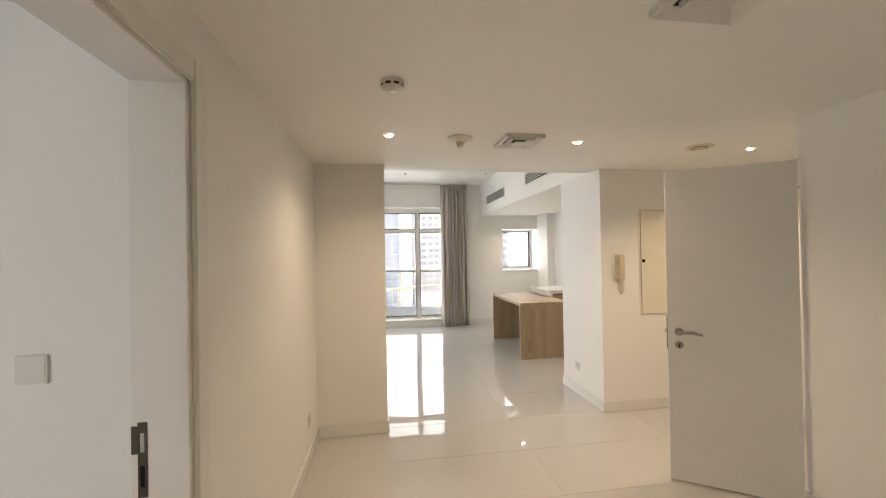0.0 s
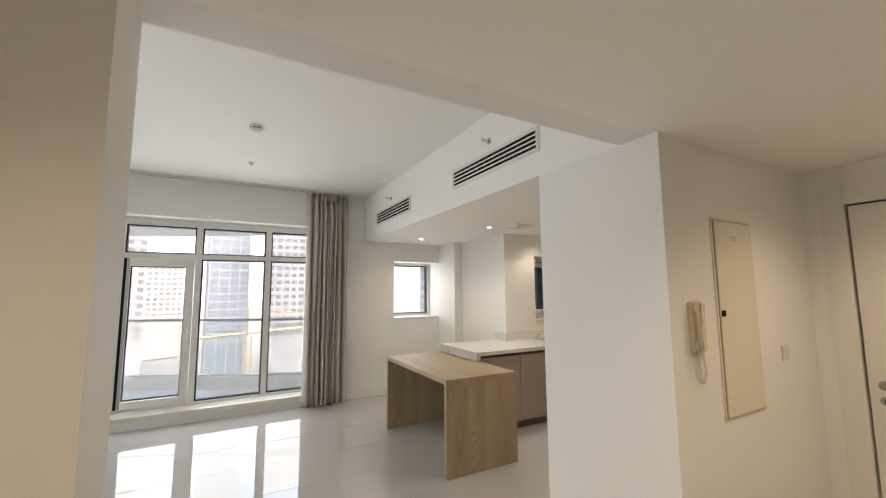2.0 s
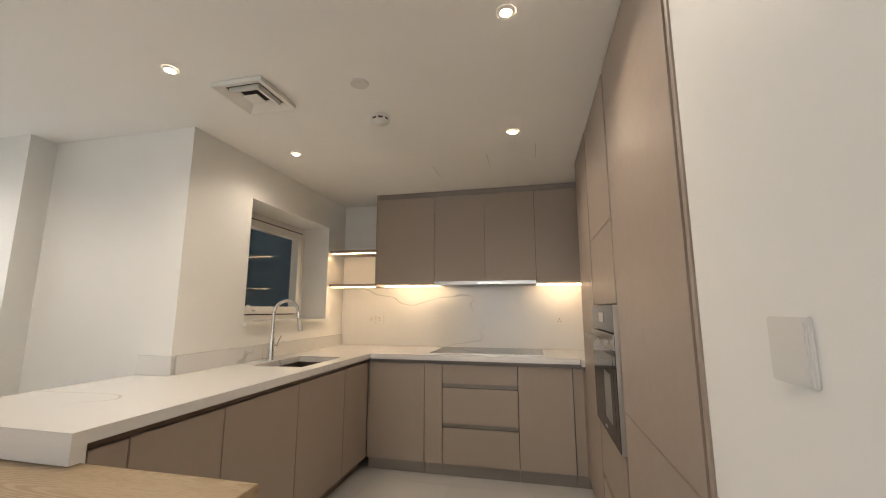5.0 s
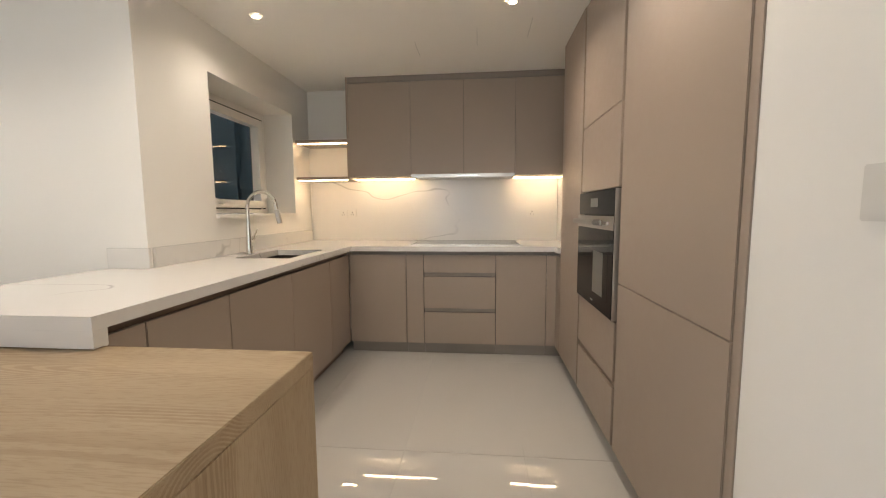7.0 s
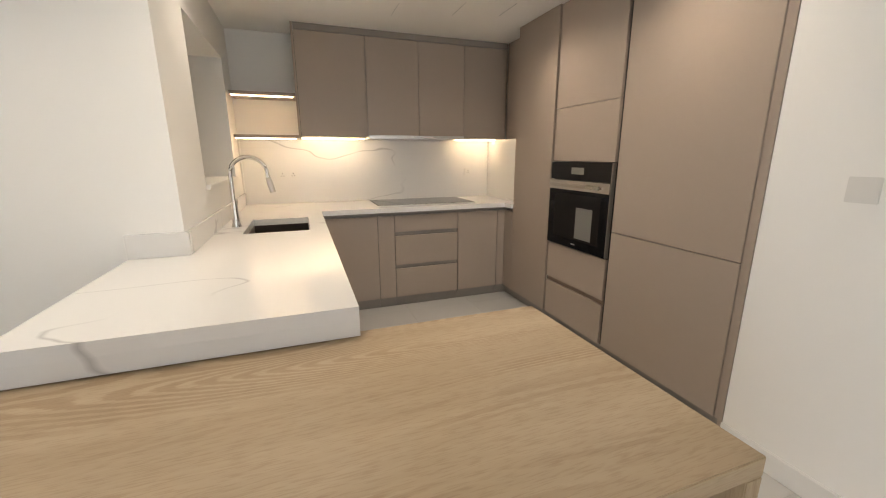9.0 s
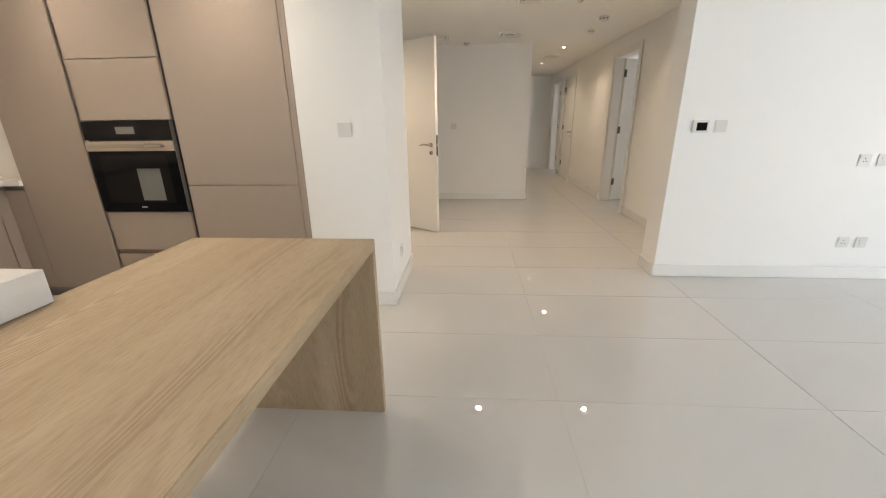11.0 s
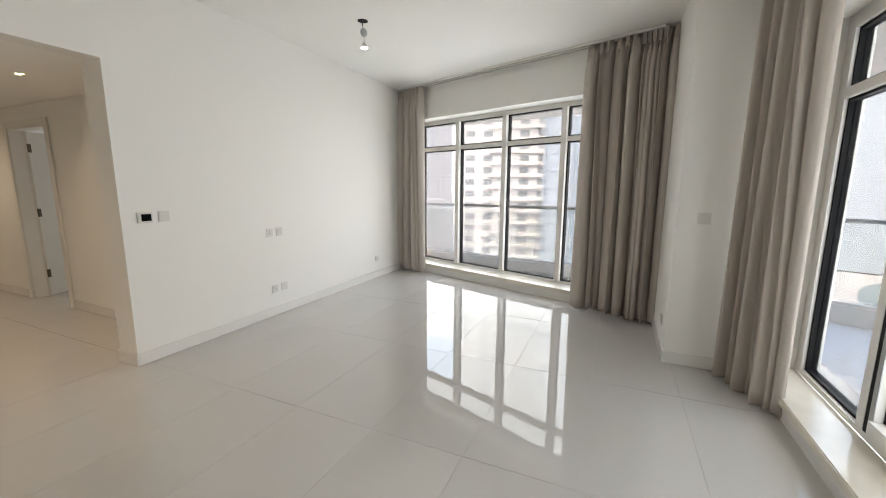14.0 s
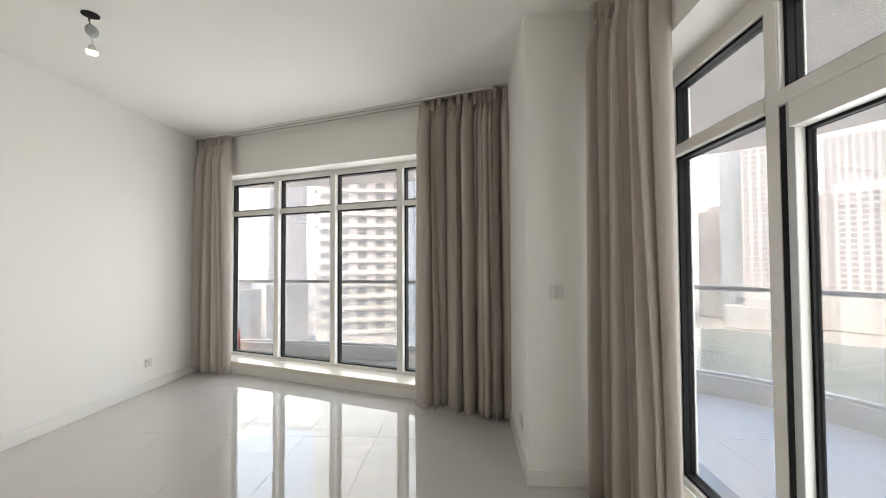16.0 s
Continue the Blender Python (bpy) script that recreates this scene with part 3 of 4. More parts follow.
def socket(m, kind="plug"):
    t = thing("wall_socket", m, "white plastic wall socket plate" if kind == "plug" else "white plastic fused outlet plate", "socket", "white wall sockets")
    box_part("plate", (-.043, .043, 0, .009, -.043, .043), PLASTIC, t, bevel=.003)
    if kind == "plug":
        for x, z, a, b in ((0, .014, .003, .005), (-.011, -.008, .004, .003), (.011, -.008, .004, .003)):
            box_part("pin_hole", (x - a, x + a, .0085, .0102, z - b, z + b), BLACK, t)
        box_part("rocker", (.022, .034, .0085, .013, .012, .03), PLASTIC, t, bevel=.001)
    else:
        box_part("cable_outlet", (-.012, .012, .0085, .012, -.02, .01), PLASTIC, t, bevel=.002)
        box_part("red_mark", (.016, .022, .0088, .0105, .012, .018), TAUPE_DARK, t)


switch(wall_at(-3.06, -2.09, 1.21, 0, -1))
socket(wall_at(LW, -.40, .30, 1, 0))
socket(wall_at(0, .495, .30, -1, 0))
switch(wall_at(1.09, 0, 1.17, 0, -1))
switch(wall_at(.255, .82, 1.185, 0, 1))
switch(wall_at(-.26, -3.10, 1.15, 0, 1))
switch(wall_at(-2.325, .21, 1.168, 0, 1))
socket(wall_at(-3.37, .21, .92, 0, 1))
socket(wall_at(-3.50, .21, .92, 0, 1), "outlet")
socket(wall_at(-3.40, .21, .30, 0, 1))
socket(wall_at(-3.53, .21, .30, 0, 1), "outlet")
socket(wall_at(-5.40, .21, .30, 0, 1))
socket(wall_at(-4.12, 4.02, .28, 0, -1))
switch(wall_at(-3.84, 4.20, 1.19, 1, 0), gang=2)
socket(wall_at(3.302, 2.72, 1.14, -1, 0))
socket(wall_at(3.302, 2.63, 1.14, -1, 0))
socket(wall_at(3.302, .93, 1.14, -1, 0))

th = thing("thermostat", wall_at(-2.18, .21, 1.168, 0, 1), "small white thermostat with a dark display", "thermostat")
box_part("case", (-.055, .055, 0, .018, -.043, .043), PLASTIC, th, bevel=.003)
box_part("display", (-.042, .030, .0175, .0195, -.028, .028), BLACKGLASS, th)
box_part("button", (.036, .048, .0175, .020, -.02, .02), PLASTIC, th)

pan = thing("distribution_board", wall_at(.595, 0, 1.405, 0, -1), "cream metal electrical panel door flush in the wall", "electrical panel")
box_part("surround", (-.205, .205, 0, .006, -.51, .51), PANELCREAM, pan, bevel=.002)
box_part("gap", (-.190, .190, .006, .0075, -.497, .497), TAUPE_DARK, pan)
box_part("panel_door", (-.186, .186, .0075, .012, -.493, .493), PANELCREAM, pan, bevel=.001)
box_part("latch", (.150, .180, .012, .02, .0, .03), BLACK, pan, bevel=.002, label="black square latch")
lab = box_part("rating_label", (-.03, .03, .012, .0128, .39, .425), PLASTIC, pan)
for i in range(3):
    box_part("print_line", (-.024, .02, .0128, .0134, .397 + i * .009, .4 + i * .009), GREYALU, lab)

ic = thing("intercom_phone", wall_at(.185, 0, 1.36, 0, -1), "aged cream door intercom handset hanging on the wall", "intercom")
box_part("base", (-.045, .045, 0, .022, -.125, .125), CREAM, ic, bevel=.006)
hs = bmesh.new()
add_box(hs, .0, .042, .035, .058, -.10, .12, bevel=.008)
add_box(hs, .0, .042, .02, .06, .075, .125, bevel=.008)
add_box(hs, .0, .042, .02, .06, -.105, -.06, bevel=.008)
hand = part("handset", hs, CREAM, ic)
kp = bmesh.new()
for i in range(3):
    add_box(kp, -.034, -.018, .022, .026, -.10 + i * .028, -.083 + i * .028, bevel=.002)
part("buttons", kp, PLASTIC, ic)
cd = bmesh.new()
line = smooth_line([(.022, .03, -.115), (.034, .032, -.16), (.030, .03, -.215), (.006, .03, -.245), (-.018, .03, -.215), (-.020, .026, -.17), (-.016, .02, -.122)])
coil = []
for i in range(260):
    f = i / 259 * (len(line) - 1)
    k = min(int(f), len(line) - 2)
    p = Vector(line[k]).lerp(Vector(line[k + 1]), f - k)
    d = (Vector(line[k + 1]) - Vector(line[k])).normalized()
    s = Vector((0, 1, 0)).cross(d).normalized()
    w = 2 * math.pi * i / 7.4
    coil.append(p + (s * math.cos(w) + Vector((0, 1, 0)) * math.sin(w)) * .0062)
add_tube(cd, coil, .0021, 5)
part("cord", cd, SOUNDER, ic, "coiled cream cord", True)


# ---- ceiling fixtures ----
def downlight(x, y, z, power, color, spread=142):
    t = thing("downlight", Matrix.Translation((x, y, z)), "small round recessed ceiling spotlight, lit", "downlight", "recessed ceiling spotlights")
    r = bmesh.new()
    bmesh.ops.create_circle(r, segments=28, radius=.035)
    ring = bmesh.ops.extrude_edge_only(r, edges=r.edges[:])
    for v in [g for g in ring["geom"] if isinstance(g, bmesh.types.BMVert)]:
        v.co *= .60
        v.co.z = -.006
    for v in r.verts:
        v.co.z -= .001
    part("ring", r, TRIM, t, "", True)
    d = bmesh.new()
    add_cyl(d, .0195, .0195, .003, Matrix.Translation((0, 0, -.0055)))
    part("lens", d, LAMPGLOW, t, "glowing warm lens")
    ld = bpy.data.lights.new("downlight_lamp", "SPOT")
    ld.energy, ld.spot_size, ld.spot_blend, ld.shadow_soft_size, ld.color = power, radians(spread), 1.0, .03, color
    lo = new("downlight_lamp", ld)
    lo.matrix_world = Matrix.Translation((x, y, z - .02))


def smoke_detector(x, y, z, r=.055):
    t = thing("smoke_detector", Matrix.Translation((x, y, z)), "round white plastic smoke detector on the ceiling", "smoke detector")
    b = bmesh.new()
    add_cyl(b, r, r * .95, .018, Matrix.Translation((0, 0, -.018)), 32)
    part("base", b, PLASTIC, t, "", True)
    g = bmesh.new()
    add_cyl(g, r * .86, r * .86, .012, Matrix.Translation((0, 0, -.030)), 32)
    part("vent_ring", g, CARCASS, t)
    for i in range(8):
        a = i * math.pi / 4
        q = bmesh.new()
        add_box(q, r * .8, r * .93, -.006, .006, -.031, -.017)
        p = part("rib", q, PLASTIC, t)
        p.matrix_basis = Matrix.Rotation(a, 4, 'Z')
    c = bmesh.new()
    add_cyl(c, r * .45, r * .9, .016, Matrix.Translation((0, 0, -.046)), 32)
    part("cap", c, PLASTIC, t, "", True)


def air_diffuser(x, y, z, s=.135):
    t = thing("ceiling_diffuser", Matrix.Translation((x, y, z)), "square white four-way air diffuser in the ceiling", "air vent")
    # Dark plate on the solid ceiling paints the shade between the blades.
    box_part("shade_backing", (-s * .78, s * .78, -s * .78, s * .78, -.004, -.001), CARCASS, t)
    for a, b, h in ((s, s * .70, .024), (s * .61, s * .36, .028)):
        q = bmesh.new()
        rings = [[q.verts.new((u * r, v * r, z)) for u, v in ((-1, -1), (1, -1), (1, 1), (-1, 1))] for r, z in ((a, -.0015), (a, -h), (b, -h + .016), (b, -h + .019))]
        for lo, hi in zip(rings, rings[1:]):
            for k in range(4):
                q.faces.new((lo[k], lo[(k + 1) % 4], hi[(k + 1) % 4], hi[k]))
        bmesh.ops.recalc_face_normals(q, faces=q.faces)
        part("blade_frame", q, TRIM, t)
    box_part("centre_plate", (-s * .28, s * .28, -s * .28, s * .28, -.030, -.025), TRIM, t)


def disc(name, x, y, z, prof, label, category, material=PLASTIC):
    b = bmesh.new()
    h = 0
    for r0, r1, d in prof:
        h += d
        add_cyl(b, r1, r0, d, Matrix.Translation((0, 0, -h)), 32)
    return solid(name, b, material, label, category, m=Matrix.Translation((x, y, z)), smooth=True)


for x, y, p in ((-1.985, -.88, .7), (-.655, -.835, 1), (.80, -.79, 1), (-1.964, -3.545, .6), (-1.923, -5.29, .6)):
    downlight(x, y, HALL_Z, HALL_W * p, HALL_COLOR)
for x, y in ((.93, 2.70), (.92, 1.21), (1.905, 2.71), (1.90, 1.235), (.63, 3.98)):
    downlight(x, y, HALL_Z, KITCHEN_W * (.6 if x > 1.5 and y > 2 else 1), LAMP_COLOR)
smoke_detector(-1.98, -1.68, HALL_Z)
smoke_detector(1.545, 1.945, HALL_Z)
smoke_detector(-1.635, 2.49, LIV_Z)
smoke_detector(-.46, -2.95, HALL_Z, .05)
smoke_detector(-2.03, -2.35, HALL_Z, .045)
air_diffuser(-1.10, -.86, HALL_Z)
air_diffuser(1.19, 2.465, HALL_Z)
air_diffuser(-1.02, -2.43, HALL_Z, .15)
air_diffuser(-1.91, -4.38, HALL_Z, .13)
air_diffuser(-.09, -2.5, HALL_Z, .13)
vv = thing("ceiling_vent", Matrix.Translation((.345, -.80, HALL_Z)), "round cream ceiling extract valve with a slotted ring", "air vent")
q = bmesh.new()
add_cyl(q, .085, .097, .008, Matrix.Translation((0, 0, -.0085)), 32)
part("rim", q, CREAM, vv)
q = bmesh.new()
add_cyl(q, .058, .058, .003, Matrix.Translation((0, 0, -.0115)), 32)
part("slot", q, TAUPE_DARK, vv, "dark slotted ring")
q = bmesh.new()
add_cyl(q, .020, .030, .010, Matrix.Translation((0, 0, -.022)), 24)
for i in range(8):
    c = Matrix.Rotation(i * math.pi / 4, 4, 'Z')
    vs = [q.verts.new(c @ Vector(p)) for p in ((.024, -.005, -.013), (.060, -.007, -.0125), (.060, .007, -.0125), (.024, .005, -.013))]
    q.faces.new(vs)
part("cap", q, CREAM, vv)
disc("ceiling_sounder", -1.51, -.855, HALL_Z, ((.085, .085, .006), (.085, .03, .022), (.03, .022, .03)), "cream cone-shaped ceiling sounder", "alarm", SOUNDER)
disc("cover_plate", 1.22, 1.92, HALL_Z, ((.045, .042, .006),), "round white ceiling blanking plate", "cover plate")
disc("cover_plate", -.17, 3.46, LIV_Z, ((.03, .026, .02),), "small white concealed sprinkler cap", "sprinkler")
disc("cover_plate", -1.63, 3.555, LIV_Z, ((.035, .03, .012), (.02, .016, .02)), "small white ceiling sprinkler", "sprinkler")
for y0, y1, x in ((1.75, 1.95, 2.35), (1.33, 1.55, 2.2), (1.0, 1.2, 2.1)):
    boxes("ceiling_seam", [(x, x + .25, y0 + .1, y0 + .102, HALL_Z - .0015, HALL_Z + .001)], GREYALU, "hairline access panel seam in the ceiling", "trim")


def fascia_grille(y0, y1, z0, z1):
    """Linear slot grille on the fascia above the kitchen opening."""
    t = thing("linear_grille", Matrix(), "long white linear air grille with dark slots", "air vent", "fascia air grilles")
    # Black plate on the solid fascia stands in for the slots' dark depth.
    box_part("shade_backing", (-.004, -.001, y0, y1, z0, z1), BLACK, t)
    q = bmesh.new()
    for s in ((y0 - .03, y1 + .03, z1, z1 + .025), (y0 - .03, y1 + .03, z0 - .025, z0), (y0 - .03, y0, z0, z1), (y1, y1 + .03, z0, z1)):
        add_box(q, -.010, -.001, *s)
    part("frame", q, TRIM, t)
    n = 4
    pitch = (z1 - z0) / (n - .36)
    for i in range(n - 1):
        za = z0 + pitch * (.64 + i)
        box_part("slat", (-.010, -.004, y0, y1, za, za + pitch * .36), TRIM, t, bevel=.002)


fascia_grille(.83, 1.93, 2.495, 2.62)
fascia_grille(2.95, 4.07, 2.48, 2.615)
for y in (1.376, 3.542):
    t = thing("sprinkler_head", Matrix.Translation((0, y, 2.735)) @ Matrix.Rotation(-math.pi / 2, 4, 'Y'), "chrome side-wall sprinkler head on the fascia", "sprinkler", "fascia sprinklers")
    b = bmesh.new()
    add_cyl(b, .03, .026, .006)
    part("escutcheon", b, CHROME, t, "", True)
    b = bmesh.new()
    add_cyl(b, .010, .010, .03, Matrix.Translation((0, 0, .005)), 12)
    add_tube(b, [(.0, .010, .03), (0, .016, .045), (0, .004, .062)], .003, 6)
    add_tube(b, [(.0, -.010, .03), (0, -.016, .045), (0, -.004, .062)], .003, 6)
    part("frame_arms", b, CHROME, t, "", True)
    b = bmesh.new()
    add_cyl(b, .018, .018, .003, Matrix.Translation((0, 0, .062)), 16)
    part("deflector", b, CHROME, t)

# bare bulb holder hanging from its ceiling hole
pb = thing("bare_bulb", Matrix.Translation((-3.66, 1.275, LIV_Z)), "bare spotlight bulb hanging by wires from a ceiling hole", "lamp")
b = bmesh.new()
add_cyl(b, .048, .048, .004, Matrix.Translation((0, 0, -.005)), 28)
part("ceiling_hole", b, BLACK, pb)
b = bmesh.new()
add_tube(b, [(0, 0, 0), (.006, 0, -.05), (-.012, .004, -.09)], .004, 6)
add_tube(b, [(.01, 0, 0), (.016, .004, -.04), (-.002, .004, -.09)], .003, 6)
part("wire", b, CARCASS, pb)
b = bmesh.new()
bmesh.ops.create_icosphere(b, subdivisions=2, radius=.042, matrix=Matrix.Translation((-.012, 0, -.10)) @ Matrix.Diagonal((1, .7, 1, 1)))
for v in b.verts:
    v.co += v.co.normalized() * noise.noise(v.co * 60) * .004
part("connector_bundle", b, GREYALU, pb, "tangled grey connector bundle")
b = bmesh.new()
add_tube(b, [(-.012, 0, -.14), (-.02, 0, -.165), (-.016, 0, -.19)], .004, 6)
add_cyl(b, .032, .014, .045, Matrix.Translation((-.014, 0, -.235)), 20)
part("bulb_body", b, PLASTIC, pb, "", True)
b = bmesh.new()
add_cyl(b, .028, .028, .006, Matrix.Translation((-.014, 0, -.241)), 20)
part("bulb_lens", b, LAMPGLOW, pb, "glowing lens")


# ---- curtains ----
def curtain(m, w, z0, z1, folds, amp, seed, label):
    """A pinch-pleated curtain along local x: uneven round folds to the room (-y) with sharp creases behind, some dying out towards the hem."""
    rnd = random.Random(seed)
    t = thing("curtain", m, label, "curtain", "taupe floor-length curtains")
    bm = bmesh.new()
    per, rows = 14, 30
    wid = [rnd.choice((.5, .7, 1.0, 1.4, 1.8)) for _ in range(folds)]
    edge = [sum(wid[:k]) / sum(wid) for k in range(folds + 1)]
    hem = [q * rnd.uniform(.7, 1.4) for q in wid]
    low = [sum(hem[:k]) / sum(hem) for k in range(folds + 1)]
    am = [rnd.uniform(.6, 1.35) for _ in range(folds)]
    end = [rnd.choice((1.0, 1.15, .85, .45)) for _ in range(folds)]
    off = [rnd.uniform(-.25, .25) for _ in range(folds + 1)]
    skew = [rnd.uniform(-.35, .35) for _ in range(folds)]
    grid = []
    for j in range(rows + 1):
        v = j / rows
        z = z1 - (z1 - z0) * v
        ease = v * v * (3 - 2 * v)
        row = []
        for k in range(folds):
            for i in range(per + (k == folds - 1)):
                s = i / per
                a0 = edge[k] * (1 - ease) + low[k] * ease
                a1 = edge[k + 1] * (1 - ease) + low[k + 1] * ease
                u = a0 + (a1 - a0) * s
                head = min(1, v * 9)
                size = amp * am[k] * (1 + (end[k] - 1) * ease) * (.35 + .65 * head)
                bulge = math.sin(math.pi * s) ** .55 + .16 * math.sin(2 * math.pi * s) * skew[k] * 2 + .10 * math.sin(3 * math.pi * s + 4 * v) * skew[k]
                base = (off[k] * (1 - s) + off[k + 1] * s) * amp * (.4 + .6 * v)
                y = amp - 2.0 * size * bulge + base
                if v < .035:
                    y += .30 * amp * math.sin(6 * math.pi * s)
                x = w * (.5 + (u - .5) * (1 + .05 * v)) + amp * .55 * math.sin(2 * math.pi * s) * skew[k] * head
                zz = z + (.010 * math.sin(2 * math.pi * s + k) if j == rows else 0) + (.005 * math.sin(6 * math.pi * s) if j == 0 else 0)
                row.append(bm.verts.new((x, y, zz)))
        grid.append(row)
    for a, b in zip(grid, grid[1:]):
        for i in range(len(a) - 1):
            bm.faces.new((a[i], a[i + 1], b[i + 1], b[i]))
    ob = part("drape", bm, FABRIC, t, "heavy taupe fabric in deep folds", True)
    ob.modifiers.new("thickness", 'SOLIDIFY').thickness = .003
    for k in range(folds):
        x = w * (edge[k] + edge[k + 1]) / 2
        tb = bmesh.new()
        for d in (-.011, 0, .011):
            add_box(tb, x + d - .0045, x + d + .0045, amp * .4 - .75 * amp * am[k], amp * .4, z1 - .12, z1 - .012, bevel=.003)
        part("pinch_pleat", tb, FABRIC, t)
    return t


curtain(W1 @ Matrix.Translation((.02, -.13, 0)), .58, .02, 2.94, 8, .058, 3, "taupe floor-length curtain drawn beside the tall window")
curtain(W1 @ Matrix.Translation((3.17, -.15, 0)), .94, .02, 2.94, 12, .078, 5, "wide taupe floor-length curtain beside the window pier")
curtain(Matrix.Translation((-3.74, 4.42, 0)) @ Matrix.Rotation(radians(14), 4, 'Z'), .54, .02, 2.94, 11, .06, 7, "taupe floor-length curtain beside the balcony window")
curtain(Matrix.Translation((-.86, 4.50, 0)), .56, .02, 2.94, 10, .06, 9, "taupe floor-length curtain gathered beside the balcony door")
sheer = bmesh.new()
rows = []
for j in range(2):
    rows.append([sheer.verts.new((.02 + .10 * i / 20, .03 * math.sin(i * 1.3), .03 + j * 2.86)) for i in range(21)])
for i in range(20):
    sheer.faces.new((rows[0][i], rows[0][i + 1], rows[1][i + 1], rows[1][i]))
sh = solid("sheer_curtain", sheer, SHEER, "grey sheer curtain bunched behind the drape", "curtain", m=W1 @ Matrix.Translation((3.84, -.03, 0)), smooth=True)
sh.modifiers.new("thickness", 'SOLIDIFY').thickness = .002


def rail(name, m, w):
    t = thing(name, m, "double white curtain track under the ceiling", "curtain track", "curtain tracks")
    for y in (-.155, -.075):
        q = bmesh.new()
        add_box(q, 0, w, y - .012, y + .012, LIV_Z - .028, LIV_Z - .001, bevel=.003)
        part("track", q, ALU, t)
        box_part("track_slot", (.01, w - .01, y - .003, y + .003, LIV_Z - .0295, LIV_Z - .027), BLACK, t)
    return t


rail("curtain_track", W1, 3.95)
rail("curtain_track", Matrix.Translation((-3.84, 4.60, 0)), 3.55)


box_part("door_seal", (.8475, .876, -.0545, -.0505, .19, 1.965), BLACK, bpy.data.objects["window_2"], label="black rubber door seal")
# Grey strip paints shade over one stile of the white door sash.
box_part("shaded_stile_strip", (.876, .911, -.054, -.0505, .19, 1.965), GREYALU, bpy.data.objects["window_2"], label="grey strip painting the white door stile in shade")
ks = bpy.data.objects["window_4"]
q = bmesh.new()
for s in ((.075, .135, -.075, .0, 1.20, 1.942), (.925, .985, -.075, .0, 1.20, 1.942), (.135, .925, -.075, .0, 1.882, 1.942), (.135, .925, -.075, .0, 1.20, 1.26)):
    add_box(q, *s)
sash = part("sash", q, ALU, ks)
q = bmesh.new()
for s in ((.066, .074, -.07, -.052, 1.19, 1.952), (.986, .994, -.07, -.052, 1.19, 1.952), (.074, .986, -.07, -.052, 1.943, 1.951)):
    add_box(q, *s)
part("sash_seal", q, BLACK, ks)
q = bmesh.new()
add_box(q, .30, .40, -.087, -.075, 1.215, 1.24, bevel=.003)
add_tube(q, [(.35, -.09, 1.228), (.35, -.12, 1.235), (.30, -.125, 1.25), (.25, -.12, 1.262)], .009, 8)
part("handle", q, ALU, sash, "white window handle", True)


# ---- kitchen ----
CF, CY = 2.645, 2.44     # fronts of the two worktop arms
top = thing("worktop", Matrix(), "white veined quartz L-shaped worktop with a dropped end", "worktop")
sx0, sx1, sy0, sy1 = 1.84, 2.36, 2.54, 2.89


def plan_slab(areas, z0, z1):
    """One closed slab over the union of rectangles whose edges meet."""
    xs = sorted({v for r in areas for v in r[:2]})
    ys = sorted({v for r in areas for v in r[2:]})
    bm = bmesh.new()
    vert = {}
    for i in range(len(xs) - 1):
        for j in range(len(ys) - 1):
            cx, cy = (xs[i] + xs[i + 1]) / 2, (ys[j] + ys[j + 1]) / 2
            if any(r[0] < cx < r[1] and r[2] < cy < r[3] for r in areas):
                corners = ((i, j), (i + 1, j), (i + 1, j + 1), (i, j + 1))
                for p, q in corners:
                    if (p, q) not in vert:
                        vert[(p, q)] = bm.verts.new((xs[p], ys[q], z1))
                bm.faces.new([vert[c] for c in corners])
    ext = bmesh.ops.extrude_face_region(bm, geom=bm.faces[:])
    bmesh.ops.translate(bm, vec=(0, 0, z0 - z1), verts=[g for g in ext["geom"] if isinstance(g, bmesh.types.BMVert)])
    return bm


part("slab", plan_slab(((.553, 1.41, CY, 3.26), (1.41, sx0, CY, 3.05), (sx0, sx1, CY, sy0), (sx0, sx1, sy1, 3.05), (sx1, CF, CY, 3.05), (CF, 3.318, .685, 3.05), (2.53, CF, .685, .842)), .848, .888), QUARTZ, top)
box_part("end_apron", (.553, .595, CY, 3.26, .799, .8478), QUARTZ, top)
box_part("upstand", (1.432, 3.30, 3.032, 3.049, .8885, .99), QUARTZ, top, bevel=.002)
box_part("upstand", (1.392, 1.409, 3.032, 3.26, .8885, .99), QUARTZ, top, bevel=.002)
bs = thing("backsplash", Matrix(), "white veined quartz splashback behind the hob", "splashback")
box_part("splash_panel", (3.302, 3.3195, .703, 3.03, .889, 1.455), QUARTZ, bs, bevel=.001)
box_part("side_return", (2.532, 3.3195, .682, .70, .889, 1.455), QUARTZ, bs, bevel=.001)

sink = thing("kitchen_sink", Matrix.Translation((0, 0, 0)), "undermounted dark steel rectangular sink bowl", "sink")
q = bmesh.new()
for s in ((sx0 - .01, sx1 + .01, sy0 - .01, sy0 + .004, .67, .847), (sx0 - .01, sx1 + .01, sy1 - .004, sy1 + .01, .67, .847), (sx0 - .01, sx0 + .004, sy0 + .004, sy1 - .004, .67, .847), (sx1 - .004, sx1 + .01, sy0 + .004, sy1 - .004, .67, .847), (sx0, sx1, sy0, sy1, .66, .67)):
    add_box(q, *s)
part("bowl", q, mat("dark_steel", (0.16, 0.13, 0.11), 0.3, 0.9), sink)
q = bmesh.new()
add_cyl(q, .045, .04, .004, Matrix.Translation((2.1, 2.74, .67)))
part("drain", q, CHROME, sink, "", True)

